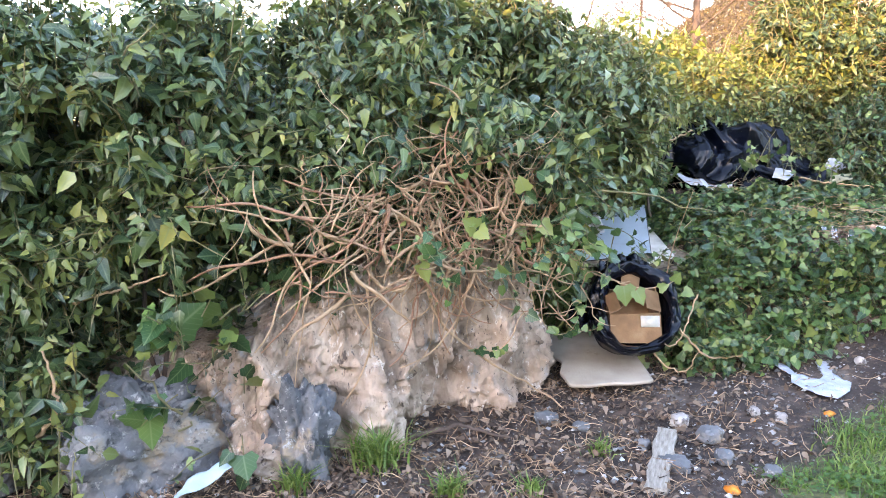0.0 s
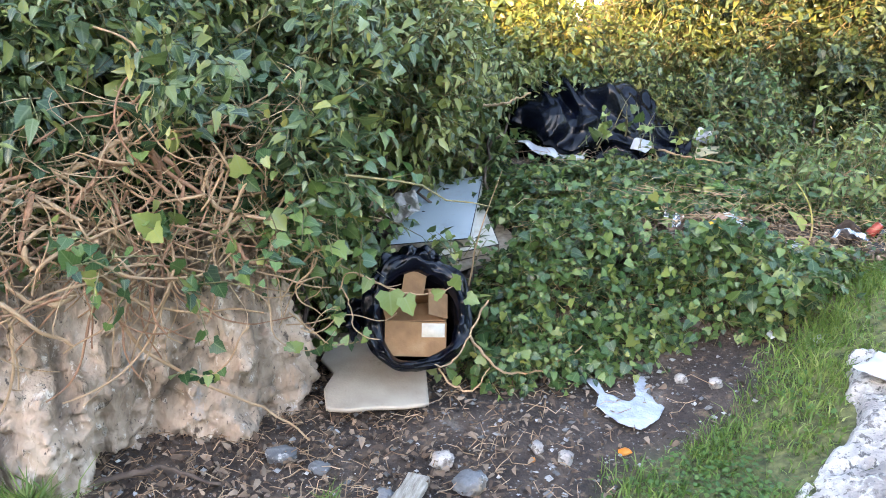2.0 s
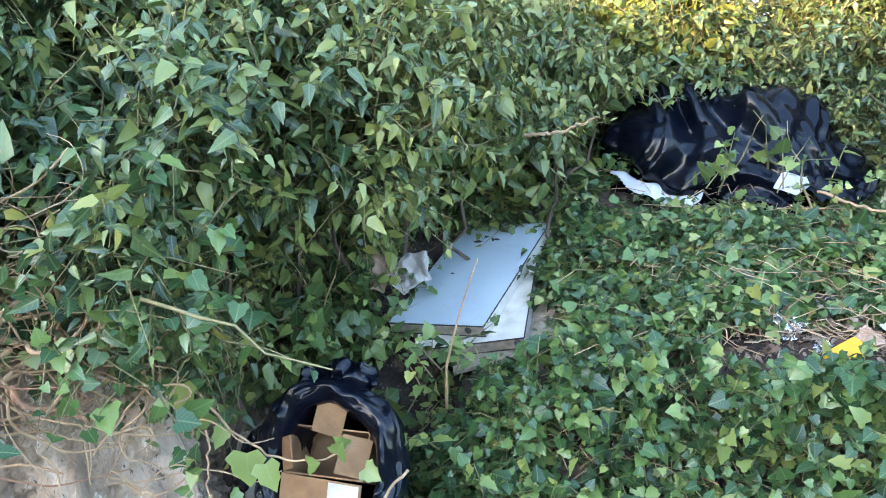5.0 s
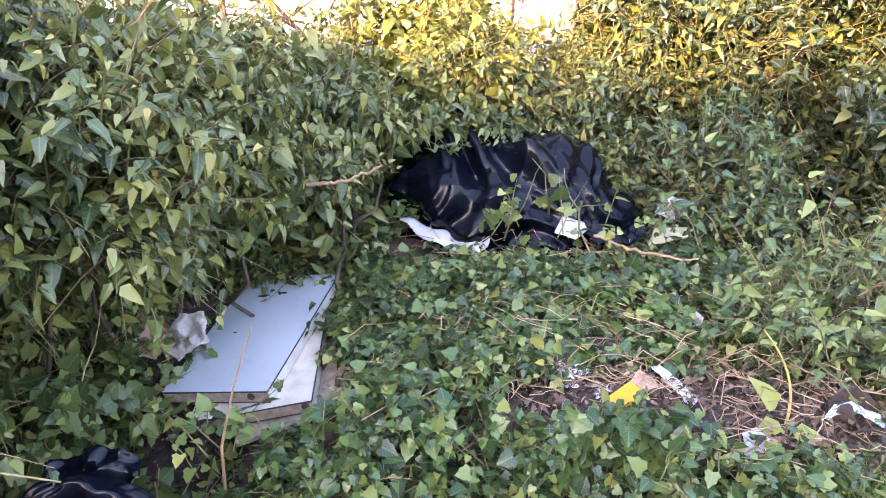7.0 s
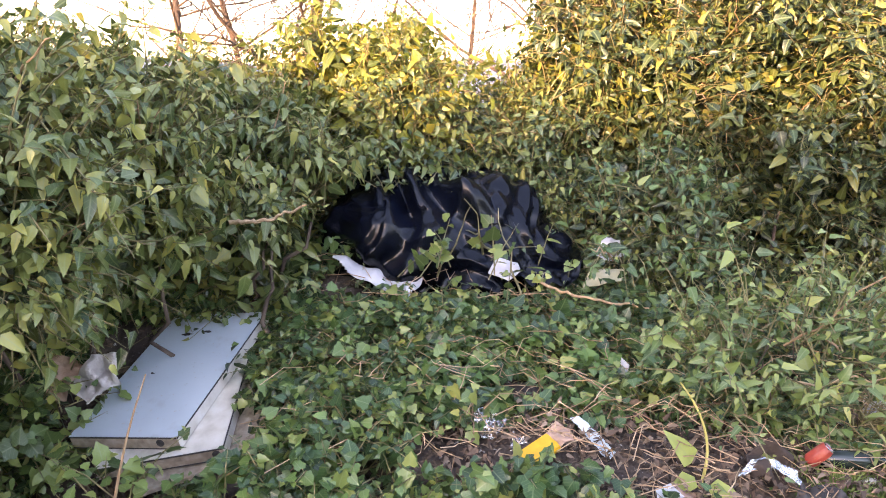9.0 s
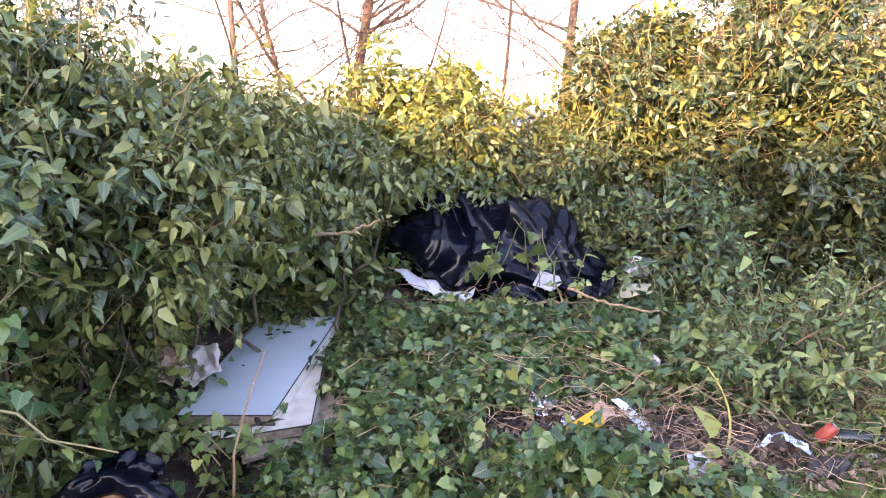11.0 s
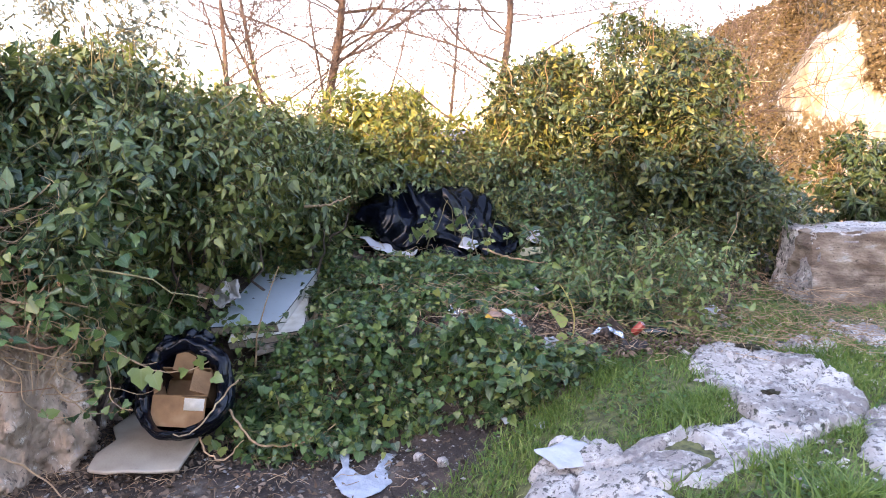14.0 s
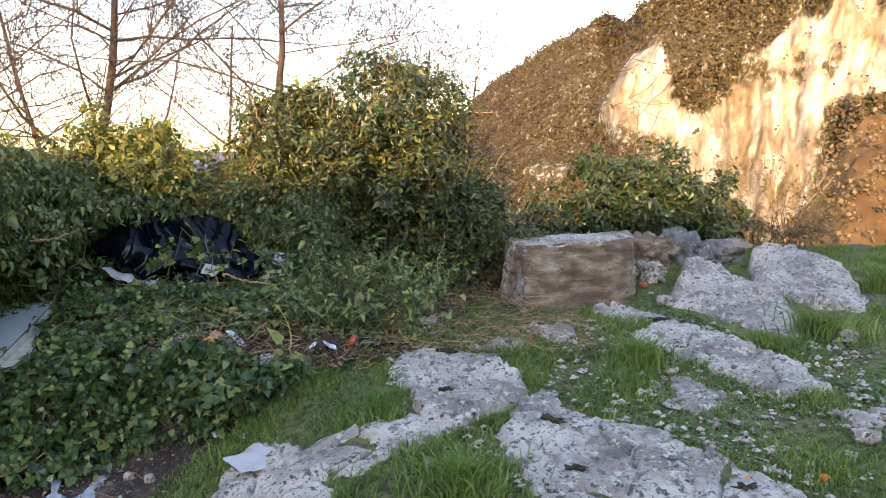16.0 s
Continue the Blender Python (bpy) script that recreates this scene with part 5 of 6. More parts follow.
sheet("plastic_film", [(0, 0), (0.11, -0.02), (0.16, 0.08), (0.08, 0.13), (0.0, 0.08)], M_LITTER, (3.2, 4.56, 0.57), "crumpled grey plastic film in the rubbish", "plastic", 0, (35, 5), 0.04, 0.002, 28, 12)
sheet("paper_sheet", [(0, 0.01), (0.12, -0.02), (0.23, 0.0), (0.25, 0.1), (0.23, 0.19), (0.1, 0.17), (0.01, 0.19)], M_PAPER, (2.79, 3.355, 0.29), "folded white paper sheet on the limestone", "paper", 33, (6, -4), 0.014, 0.002, 29, 6)
sheet("blue_plastic", [(0, 0), (0.12, 0.04), (0.25, 0.16), (0.2, 0.2), (0.06, 0.12)], M_BLUE, (-1.12, 2.76, 0.0), "pale blue plastic piece in dead leaves", "plastic", 0, (18, -8), 0.015, 0.004, 30, 7)


sheet("white_paper", [(0, 0), (0.07, -0.01), (0.1, 0.04), (0.07, 0.1), (0.01, 0.08)], M_PAPER, (2.87, 4.4, 0.52), "torn white paper with brown stains among ivy", "paper", 10, (40, 0), 0.02, 0.002, 51)
sheet("brown_paper", [(0, 0), (0.06, -0.02), (0.1, 0.04), (0.05, 0.1), (-0.01, 0.06)], M_PINK, (2.94, 4.42, 0.52), "soaked brown wrapper beside the torn paper", "paper", 30, (35, 0), 0.03, 0.003, 52, 14)
sheet("white_paper", [(0, 0.02), (0.1, -0.02), (0.2, 0.0), (0.24, 0.06), (0.1, 0.08)], M_PAPER, (3.92, 5.24, 0.58), "crumpled white paper in rough grass", "paper", -20, (28, 0), 0.03, 0.002, 53, 14)
sheet("brown_paper", [(0, 0), (0.09, -0.02), (0.14, 0.03), (0.08, 0.08)], M_RAG, (3.78, 5.02, 0.57), "pale pinkish wrapper in rough grass", "paper", 15, (30, 0), 0.025, 0.002, 54, 14)
sheet("plastic_film", [(0, 0), (0.1, -0.03), (0.18, 0.02), (0.15, 0.07), (0.04, 0.07)], M_DARKSEAM, (3.3, 4.45, 0.53), "dark grey plastic film in dead leaves", "plastic", 8, (25, 0), 0.03, 0.002, 55, 12)
sheet("dry_leaf", [(0, 0), (0.05, 0.01), (0.07, 0.08), (0.02, 0.12), (-0.02, 0.06)], M_RAG, (2.85, 5.05, 0.66), "large pale dry leaf on the ivy", "leaf", -10, (50, 0), 0.015, 0.002, 56, 12)
sheet("plastic_film", [(0, 0.02), (0.06, 0.08), (0.13, 0.1), (0.2, 0.04), (0.21, -0.02), (0.17, 0.03), (0.11, 0.07), (0.05, 0.04)], M_FOIL, (3.14, 4.52, 0.56), "clear crinkled plastic rim in the rubbish", "plastic", 0, (40, 0), 0.02, 0.002, 57, 18)


def weed_patch(x, y, r, n):
    """Bright green weeds with cut leaves."""
    a, q = np.random.uniform(0, 2 * np.pi, n), r * np.sqrt(np.random.random(n))
    p = np.stack((q * np.cos(a), q * np.sin(a) * 0.7, np.random.uniform(0.03, 0.13, n)), 1)
    ob = leaves("weed_patch", LOBED, p, np.random.normal(0, 0.7, p.shape) * np.array((1, 1, 0.3)), np.random.normal(0, 0.35, p.shape) + np.array((0, -0.35, 1)), np.random.uniform(0.025, 0.05, n), M_CLOVER)
    ob.location = lie(x, y)
    tagged(ob, "bright green weeds with cut leaves among ivy", "weeds", "weed patches", kind="stuff")


for at in ((2.62, 5.4, 0.2, 220), (2.8, 5.1, 0.12, 110), (2.5, 5.25, 0.14, 110), (2.3, 5.0, 0.14, 60)):
    weed_patch(*at)


def packet():
    t = thing("yellow_packet", plane_pose((2.5, 4.52, 0.61), (2.62, 4.6, 0.655), (-0.35, -0.55, 0.75)), "bright yellow packet with a torn pale top", "packet")
    sharp(part("carton", slab_box((0.13, 0.07, 0.022), 0.004), M_YELLOW, t))
    p = sheet("torn_top", [(0, 0), (0.05, -0.01), (0.07, 0.03), (0.05, 0.075), (0, 0.07)], M_PINK, (0, 0, 0), "torn pale cardboard top", "", crumple=0.015, thick=0.003, seed=4, scale=20)
    p.parent, p.matrix_basis = t, pose(0.125, 0, 0.003)


packet()


def ivy_sprig():
    """A low sprig of ivy before the packet."""
    n = 170
    at = np.stack((np.random.uniform(2.3, 2.75, n), np.random.uniform(4.28, 4.4, n), np.random.uniform(0.5, 0.72, n)), 1)
    leaves("ivy_sprig", LOBED, at, np.random.normal(0, 0.6, at.shape) + np.array((0, -0.5, -0.3)), np.random.normal(0, 0.4, at.shape) + np.array((0, -0.7, 0.7)), np.random.uniform(0.03, 0.06, n), M_IVY_LOW)
    tagged(bpy.data.objects["ivy_sprig"], "low green ivy sprig before the litter", "ivy", kind="stuff")


ivy_sprig()


def revolve(profile, seg=24, crush=0.0, seed=0):
    bm, rows = bmesh.new(), []
    for r, z in profile:
        rows.append([bm.verts.new((r * math.cos(2 * math.pi * j / seg) * (1 + crush * noise.noise(Vector((j * 0.7, z * 30, seed)))), r * math.sin(2 * math.pi * j / seg), z)) for j in range(seg)])
    for a, b in zip(rows, rows[1:]):
        for j in range(seg):
            bm.faces.new((a[j], a[(j + 1) % seg], b[(j + 1) % seg], b[j]))
    bm.faces.new(rows[0][::-1])
    bm.faces.new(rows[-1])
    return bm


can = thing("drink_can", pose(3.43, 4.67, 0.56, 40, 10, 60) @ Matrix.Scale(0.75, 4), "crushed faded red drink can", "can")
part("body", revolve([(0.024, 0), (0.031, 0.006), (0.033, 0.02), (0.033, 0.09), (0.03, 0.104), (0.025, 0.112)], 24, 0.35, 3), M_RED, can)
part("lid", revolve([(0.026, 0.108), (0.027, 0.114), (0.022, 0.114), (0.021, 0.111)]), M_FOIL, can, "silver can lid")
bottle = thing("dark_bottle", pose(3.47, 4.7, 0.56, 86, 0, 78), "dark green glass bottle lying in dead leaves", "bottle")
part("glass", revolve([(0.03, 0), (0.034, 0.008), (0.034, 0.14), (0.026, 0.175), (0.014, 0.2), (0.013, 0.25)]), M_DARKGLASS, bottle)
part("neck_ring", revolve([(0.0155, 0.236), (0.0165, 0.24), (0.0165, 0.25), (0.015, 0.254)]), M_DARKGLASS, bottle)

shrub("ivy_shoots", (2.2, 5.55, 0.8), [(2.22, 5.58, 0.98, 0.05, 0.04, 0.12), (2.38, 5.6, 1.0, 0.16, 0.04, 0.06), (2.5, 5.55, 0.9, 0.1, 0.05, 0.05)], 22, 0.05, M_IVY_CLUMP, "thin ivy shoots standing before the black plastic", "ivy", shape=LOBED, per=5, length=0.2, limbs=0, up=0.8)
# leaning sprig with large pale leaves
sprig = thing("pale_sprig", (3.03, 4.55, 0.5), "arching yellow stem with three large pale leaves", "plant")
s = np.linspace(0, 1, 14)[:, None]
tubes("stem", [np.concatenate((0.05 * np.sin(2.6 * s) - 0.09 * s ** 2, 0.06 * s, 0.36 * s), 1)], [np.linspace(0.006, 0.003, 14)], material("yellow_stem", ramp3((0.3, 0.24, 0.06), (0.42, 0.36, 0.1), (0.5, 0.42, 0.15)), 20, 0.6, 0.2, 80), sprig)
for at, al, fa, sz in (((-0.03, -0.01, 0.12), (-0.45, -0.2, 0.8), (0.4, -0.8, 0.3), 0.13), ((-0.02, -0.02, 0.08), (-0.8, -0.5, -0.25), (0, -0.5, 0.85), 0.12), ((0.02, -0.03, 0.05), (0.75, -0.5, 0.05), (0.1, -0.6, 0.8), 0.12)):
    leaves("leaf", OVATE, np.array([at]), np.array([al]), np.array([fa]), np.array([sz]), veined(M_LIMELEAF, 0.3) if at[0] == -0.03 else M_LIMELEAF, sprig)

# ---- spilt paint, plank, stones, peel ----
sheet("paint_spill", [(-0.1, 0.36), (-0.04, 0.34), (-0.03, 0.2), (0.05, 0.12), (0.1, 0.17), (0.14, 0.36), (0.2, 0.35), (0.17, 0.18), (0.2, 0.08), (0.14, -0.02), (0.04, -0.1), (-0.04, -0.04), (-0.1, 0.1), (-0.06, 0.2)], M_PAINT, lie(1.86, 3.72, 0.022), "dried splash of white paint on dark earth", "spill", 0, (4.5, 0), 0.006, 0.004, 31, 14, fine=60)


def plank():
    bm = slab_box((0.09, 0.55, 0.028), 0.003)
    bmesh.ops.subdivide_edges(bm, edges=[e for e in bm.edges if abs((e.verts[0].co - e.verts[1].co).y) > 0.3], cuts=16)
    for v in bm.verts:
        k = v.co.y / 0.55
        v.co.x = v.co.x * (1 - 0.35 * max(0, k - 0.75) * 4 * abs(noise.noise(Vector((v.co.x * 40, 2, 1))))) + 0.012 * noise.noise(Vector((1, v.co.y * 9, 2)))
        v.co.z += 0.008 * noise.noise(Vector((v.co.x * 20, v.co.y * 7, 5)))
        v.co.y += 0.05 * k * noise.noise(Vector((v.co.x * 60, 3, 3)))
    ob = part("wood_plank", bm, M_WOOD)
    ob.matrix_world = pose(0.74, 2.83, -0.025, 3, 0, -21)
    tagged(sharp(ob), "split grey weathered wood plank on gravel", "plank")


plank()
for i, (x, y, r, flat, label) in enumerate([(1.07, 3.45, 0.045, 0.8, "whitish stone on dark gravel"), (1.16, 3.3, 0.065, 0.6, "blue-grey stone on dark gravel"), (1.15, 3.09, 0.05, 0.6, "blue-grey stone in grass"), (0.93, 3.03, 0.07, 0.4, "flat blue-grey stone beside a plank"), (0.6, 3.42, 0.04, 0.6, "grey stone on dark gravel"), (0.45, 3.5, 0.06, 0.5, "dark grey stone on dark gravel"), (1.55, 3.45, 0.035, 0.8, "pale stone on dark gravel"), (1.45, 3.52, 0.03, 0.8, "pale stone on dark gravel"), (2.3, 3.85, 0.03, 0.8, "white stone at the edge of ivy"), (2.18, 3.95, 0.03, 0.8, "white stone at the edge of ivy"), (1.63, 4.05, 0.04, 0.7, "white stone under ivy"), (5.95, 3.05, 0.11, 0.4, "pale flat stone in grass"), (6.15, 3.1, 0.09, 0.5, "pale flat stone in grass"), (5.85, 2.9, 0.07, 0.5, "pale flat stone in grass"), (7.0, 4.4, 0.07, 0.9, "white stone in tall grass"), (0.85, 3.25, 0.035, 0.7, "grey stone on dark gravel"), (1.3, 2.95, 0.04, 0.7, "grey stone in grass"), (6.2, 5.6, 0.07, 0.8, "whitish stone behind the boulder"), (6.35, 6.6, 0.1, 0.8, "pale stone behind the boulder")]):
    stone("small_stone", lie(x, y), (r, r * 0.8, r * flat), 40 * i, 20 + i, M_GREYROCK if "grey" in label else M_LIME, label, "stone", "small stones", 0.3, 0.25, 3, 0.25)
for i, (x, y, r) in enumerate([(1.79, 3.48, 0.028), (1.42, 3.46, 0.016), (1.09, 2.82, 0.035), (5.34, 2.56, 0.03), (5.0, 2.62, 0.022), (2.72, 5.35, 0.02)]):
    stone("orange_peel", lie(x, y, 0.004), (r, r * 0.8, r * 0.45), 70 * i, 60 + i, M_ORANGE, "bright orange peel scrap on the ground", "peel", "orange peel", 0.0, 0.3, 2, 0.2)
for i, (x, y) in enumerate([(5.1, 2.66), (5.18, 2.58), (5.2, 2.75), (6.9, 4.45), (4.7, 4.62), (6.25, 6.0), (2.75, 3.95), (5.6, 2.75)]):
    sheet("white_scrap", [(0, 0), (0.06, -0.01), (0.08, 0.03), (0.03, 0.05)], M_PAPER, lie(x, y, 0.02), "small white scrap of paper in grass", "paper", 50 * i, (12, 6), 0.014, 0.002, 40 + i, 20, "paper scraps")
stone("red_rubbish", lie(6.3, 6.2), (0.05, 0.04, 0.03), 10, 77, M_RED, "red plastic rubbish behind the boulder", "rubbish", cuts=3, sink=0.2)


M_MOSS = material("dark_moss", ramp3((0.02, 0.018, 0.01), (0.05, 0.042, 0.02), (0.09, 0.075, 0.035)), 30, 0.95, 1.0, 90)


def moss(index, x, y, r, seed):
    """A ragged cushion of moss on an outcrop."""
    rock = [o for o in scene.objects if o.name.startswith("limestone_outcrop")][index]
    co = np.empty(len(rock.data.vertices) * 3, np.float32)
    rock.data.vertices.foreach_get("co", co)
    co = co.reshape(-1, 3)
    near = np.hypot(co[:, 0] - x, co[:, 1] - y) < r * 0.7
    z = float(co[near, 2].mean()) if near.any() else float(ground_at(x, y))
    bm = bmesh.new()
    bmesh.ops.create_icosphere(bm, subdivisions=4, radius=1)
    for v in bm.verts:
        k = 0.9 + 1.0 * noise.noise(v.co * 2.2 + Vector((seed * 3, 0, 0))) + 0.6 * noise.noise(v.co * 6)
        v.co = Vector((v.co.x * r * k, v.co.y * r * 0.6 * k, v.co.z * 0.016 * k))
    ob = part("moss", bm, M_MOSS, rock, "dark brown moss cushion")
    ob.location = (x, y, z)


for args in ((0, 4.03, 4.5, 0.08, 1), (0, 3.9, 3.85, 0.05, 2), (2, 4.35, 3.4, 0.1, 3), (2, 4.25, 2.8, 0.05, 5), (7, 2.75, 3.2, 0.06, 6), (3, 4.9, 2.5, 0.05, 7), (6, 5.88, 5.1, 0.08, 8)):
    moss(*args)


# ---- dry vines over the bank ----
def front_of_bank(x):
    return np.interp(x, [-1.9, -1.2, -0.85, -0.45, -0.15, 0.15, 0.42, 0.7, 1.0], [3.4, 3.2, 3.06, 3.24, 3.44, 3.6, 3.76, 3.95, 4.2])


def vine_path(rnd, x, z, ang, long, k=18, off=0.05, swing=0.22, drop=0.06):
    """A curling stem over the face of the bank: it wanders in direction as it goes."""
    pts, turn = [], rnd.gauss(0, swing * 0.5)
    oy = rnd.uniform(-off, off)
    for i in range(k):
        turn = 0.5 * turn + rnd.gauss(0, swing * 0.55)
        ang += turn
        x, z = x + math.cos(ang) * long / k, z + math.sin(ang) * long / k - drop * long / k
        oy = 0.9 * oy + rnd.gauss(0, 0.016)
        pts.append((x, float(front_of_bank(x)) - 0.13 + oy + 0.02 * max(0.0, z - 0.75), max(z, 0.03)))
    P = np.array(pts)
    for _ in range(2):
        P[1:-1] = (P[:-2] + 2 * P[1:-1] + P[2:]) / 4
    return P


def vines():
    rnd = random.Random(5)
    t = thing("dry_vine_tangle", (-0.1, 3.5, 0.8), "tangle of dry tan ivy stems hanging over the bank", "vines")
    o = np.array((-0.1, 3.5, 0.8))
    for i in range(165):
        r = rnd.uniform(0.003, 0.0075) if i % 7 else rnd.uniform(0.008, 0.012)
        p = vine_path(rnd, rnd.gauss(0.1, 0.36), rnd.uniform(0.7, 1.25), rnd.choice((0, math.pi, -1.2, -1.9)) + rnd.gauss(0, 0.6), rnd.uniform(0.22, 0.6 if i % 7 else 0.36))
        if p[:, 0].max() > 0.66:
            continue
        tubes("vine", [p - o], [np.linspace(r, r * 0.5, len(p)) * np.random.uniform(0.85, 1.2, len(p))], M_VINE if i % 3 else M_VINE_RED, t)
        if i % 4 == 0:
            q = vine_path(rnd, p[7, 0], p[7, 2], rnd.uniform(0, 6.28), rnd.uniform(0.1, 0.25), 9)
            q = q - q[0] + p[7]
            tubes("side_stem", [q - o], [np.linspace(r * 0.7, r * 0.3, len(q))], M_VINE, t)
    paths = [q for q in (vine_path(rnd, rnd.gauss(0.1, 0.38), rnd.uniform(0.72, 1.3), rnd.uniform(0, 6.28), rnd.uniform(0.15, 0.4), 10, 0.1, 0.6, 0.0) - o for _ in range(230)) if q[:, 0].max() < 0.75]
    tagged(tubes("fine_growth", paths, [np.linspace(0.0028, 0.0012, 10)] * len(paths), M_VINE, t, sides=3), kind="stuff")


vines()


def stick(points, r, label, mat=M_VINE, name="dry_stick"):
    P = np.array(points, float)
    s = np.linspace(0, len(P) - 1, 22)
    path = np.stack([np.interp(s, range(len(P)), P[:, i]) for i in range(3)], 1)
    for _ in range(3):
        path[1:-1] = (path[:-2] + 2 * path[1:-1] + path[2:]) / 4
    path += np.random.normal(0, 0.004, path.shape)
    o = path[0].copy()
    ob = tubes(name, [path - o], [np.linspace(r, r * 0.45, 22)], mat, sides=7)
    ob.location = o
    return tagged(ob, label, "stick", "dry sticks")


stick([(-0.2, 3.36, -0.02), (0.02, 3.4, 0.02), (0.25, 3.32, -0.02)], 0.014, "dark brown curved stick on the litter", M_BARK)
stick([(-0.15, 3.4, 0.85), (-0.05, 3.42, 0.5), (0.15, 3.52, 0.3), (0.4, 3.66, 0.1), (0.55, 3.6, 0.0)], 0.008, "long dry ivy stem down the bank")
stick([(-0.55, 3.3, 0.98), (-0.2, 3.35, 1.1), (0.05, 3.42, 1.25), (0.15, 3.46, 1.38)], 0.013, "pale broken ivy branch reaching up")
stick([(-0.5, 3.2, 0.85), (-0.6, 3.2, 1.15), (-0.58, 3.2, 1.3)], 0.009, "pale broken ivy stub")
stick([(-1.02, 3.1, 1.15), (-1.05, 3.12, 1.45), (-1.1, 3.2, 1.8)], 0.011, "red-brown woody stem in the hedge", M_BARK)
stick([(-1.5, 3.0, 0.75), (-1.3, 3.0, 0.8), (-1.05, 3.0, 0.88)], 0.007, "thin dry stick caught in ivy")
stick([(1.2, 4.0, 0.3), (1.35, 3.95, 0.12), (1.55, 4.0, 0.1), (1.75, 4.05, 0.2)], 0.007, "knotty pale ivy root along the soil")
stick([(1.05, 3.98, 0.2), (1.12, 3.9, 0.1), (1.22, 3.85, 0.07), (1.3, 3.92, 0.16)], 0.006, "curled pale ivy root beside the sack")
stick([(2.6, 5.68, 0.9), (2.75, 5.55, 0.86), (2.95, 5.48, 0.84), (3.1, 5.5, 0.82)], 0.008, "pale curved stem beside the plastic")
stick([(1.38, 5.32, 1.2), (1.52, 5.28, 1.21), (1.684, 5.295, 1.274)], 0.01, "bare pale branch out of the hedge")
stick([(0.6, 5.2, 1.05), (0.66, 5.24, 0.85), (0.68, 5.26, 0.55)], 0.012, "brown twisted stem over the boards", M_BARK)
stick([(-1.62, 2.85, 0.25), (-1.5, 2.8, 0.4), (-1.55, 2.82, 0.6)], 0.01, "curved pale stem at the hedge foot")
def sack_vines():
    """Thin curling ivy stems, some with leaves, in front of the sack."""
    rnd = random.Random(9)
    t = thing("ivy_tendrils", (0.8, 4.0, 0.5), "thin curling ivy stems hanging over the bag", "vines")
    o = np.array((0.8, 4.0, 0.5))
    for i in range(11):
        x, z, ang = rnd.uniform(0.35, 0.68), rnd.uniform(0.45, 0.95), rnd.gauss(-0.5, 0.5)
        p = vine_path(rnd, x, z, ang, rnd.uniform(0.25, 0.5), 16, 0.06, 0.5)
        p[:, 1] -= 0.04 + 0.55 * np.clip(p[:, 0] - 0.68, 0, 0.5)
        r = rnd.uniform(0.0025, 0.0055)
        tubes("tendril", [p - o], [np.linspace(r, r * 0.5, len(p))], M_VINE, t)
        if i % 3 == 1:
            q = p[8:] - o
            n = len(q)
            tagged(leaves("foliage", LOBED, q, np.random.normal(0, 0.6, q.shape) + np.array((0, -0.4, -0.4)), np.random.normal(0, 0.3, q.shape) + np.array((0, -0.8, 0.6)), np.random.uniform(0.025, 0.065, n), M_IVY_LOW, t), kind="stuff")


sack_vines()


def bag_spray():
    """Ivy stems that cross the open box, with a few large leaves."""
    t = thing("ivy_spray", (0.95, 3.78, 0.5), "trailing ivy stems with large leaves across the box", "ivy")
    k = np.linspace(0, 1, 18)
    for a, b, c, d, r in (((-0.3, 0.1, 0.16), (-0.08, -0.03, 0.06), (0.08, -0.05, 0.02), (0.22, 0.04, 0.09), 0.0042), ((-0.28, 0.08, 0.05), (-0.18, -0.05, -0.04), (-0.3, -0.02, -0.1), (-0.12, -0.04, -0.13), 0.0036), ((0.34, 0.12, -0.02), (0.26, 0.0, -0.06), (0.2, -0.1, -0.28), (0.1, -0.14, -0.2), 0.005)):
        P = [np.array(q)[None] for q in (a, b, c, d)]
        u = k[:, None]
        path = (1 - u) ** 3 * P[0] + 3 * u * (1 - u) ** 2 * P[1] + 3 * u * u * (1 - u) * P[2] + u ** 3 * P[3] + np.random.normal(0, 0.003, (18, 3))
        tubes("stem", [path], [np.linspace(r, r * 0.6, 18)], M_VINE, t)
    for at, al, size in (((-0.08, -0.03, 0.07), (0.1, -0.3, -0.9), 0.1), ((-0.02, -0.04, 0.05), (0.4, -0.3, -0.8), 0.085), ((-0.16, 0.0, 0.12), (-0.3, -0.3, -0.6), 0.07), ((0.1, -0.02, 0.05), (0.5, -0.3, 0.3), 0.055), ((0.18, 0.0, 0.08), (0.3, -0.3, 0.6), 0.06), ((0.2, 0.02, 0.1), (-0.3, -0.4, 0.5), 0.05), ((-0.24, 0.05, 0.1), (-0.2, -0.4, 0.6), 0.07), ((0.24, 0.04, 0.02), (0.6, -0.3, -0.2), 0.06)):
        leaves("leaf", LOBED, np.array([at]), np.array([al]), np.array([(0.1, -0.85, 0.4)]), np.array([size]), M_IVY_CLUMP, t)


bag_spray()
shrub("ivy_shoots", (0.0, 3.5, 0.8), [(-0.4, 3.38, 1.0, 0.35, 0.1, 0.22), (0.2, 3.66, 0.95, 0.4, 0.12, 0.25), (0.5, 3.9, 0.95, 0.2, 0.1, 0.2), (-0.1, 3.38, 0.82, 0.5, 0.06, 0.1)], 270, 0.052, M_IVY_LOW, "loose ivy shoots among the dry vines", "ivy", shape=LOBED, per=5, length=0.2, limbs=0)
shrub("ivy_shoots", (-0.9, 3.02, 0.3), [(-0.95, 3.0, 0.5, 0.16, 0.1, 0.26), (-1.0, 3.02, 0.62, 0.1, 0.06, 0.15)], 26, 0.085, M_IVY_LOW, "bright ivy shoots against the bank", "ivy", shape=LOBED, per=5, length=0.2, limbs=0)


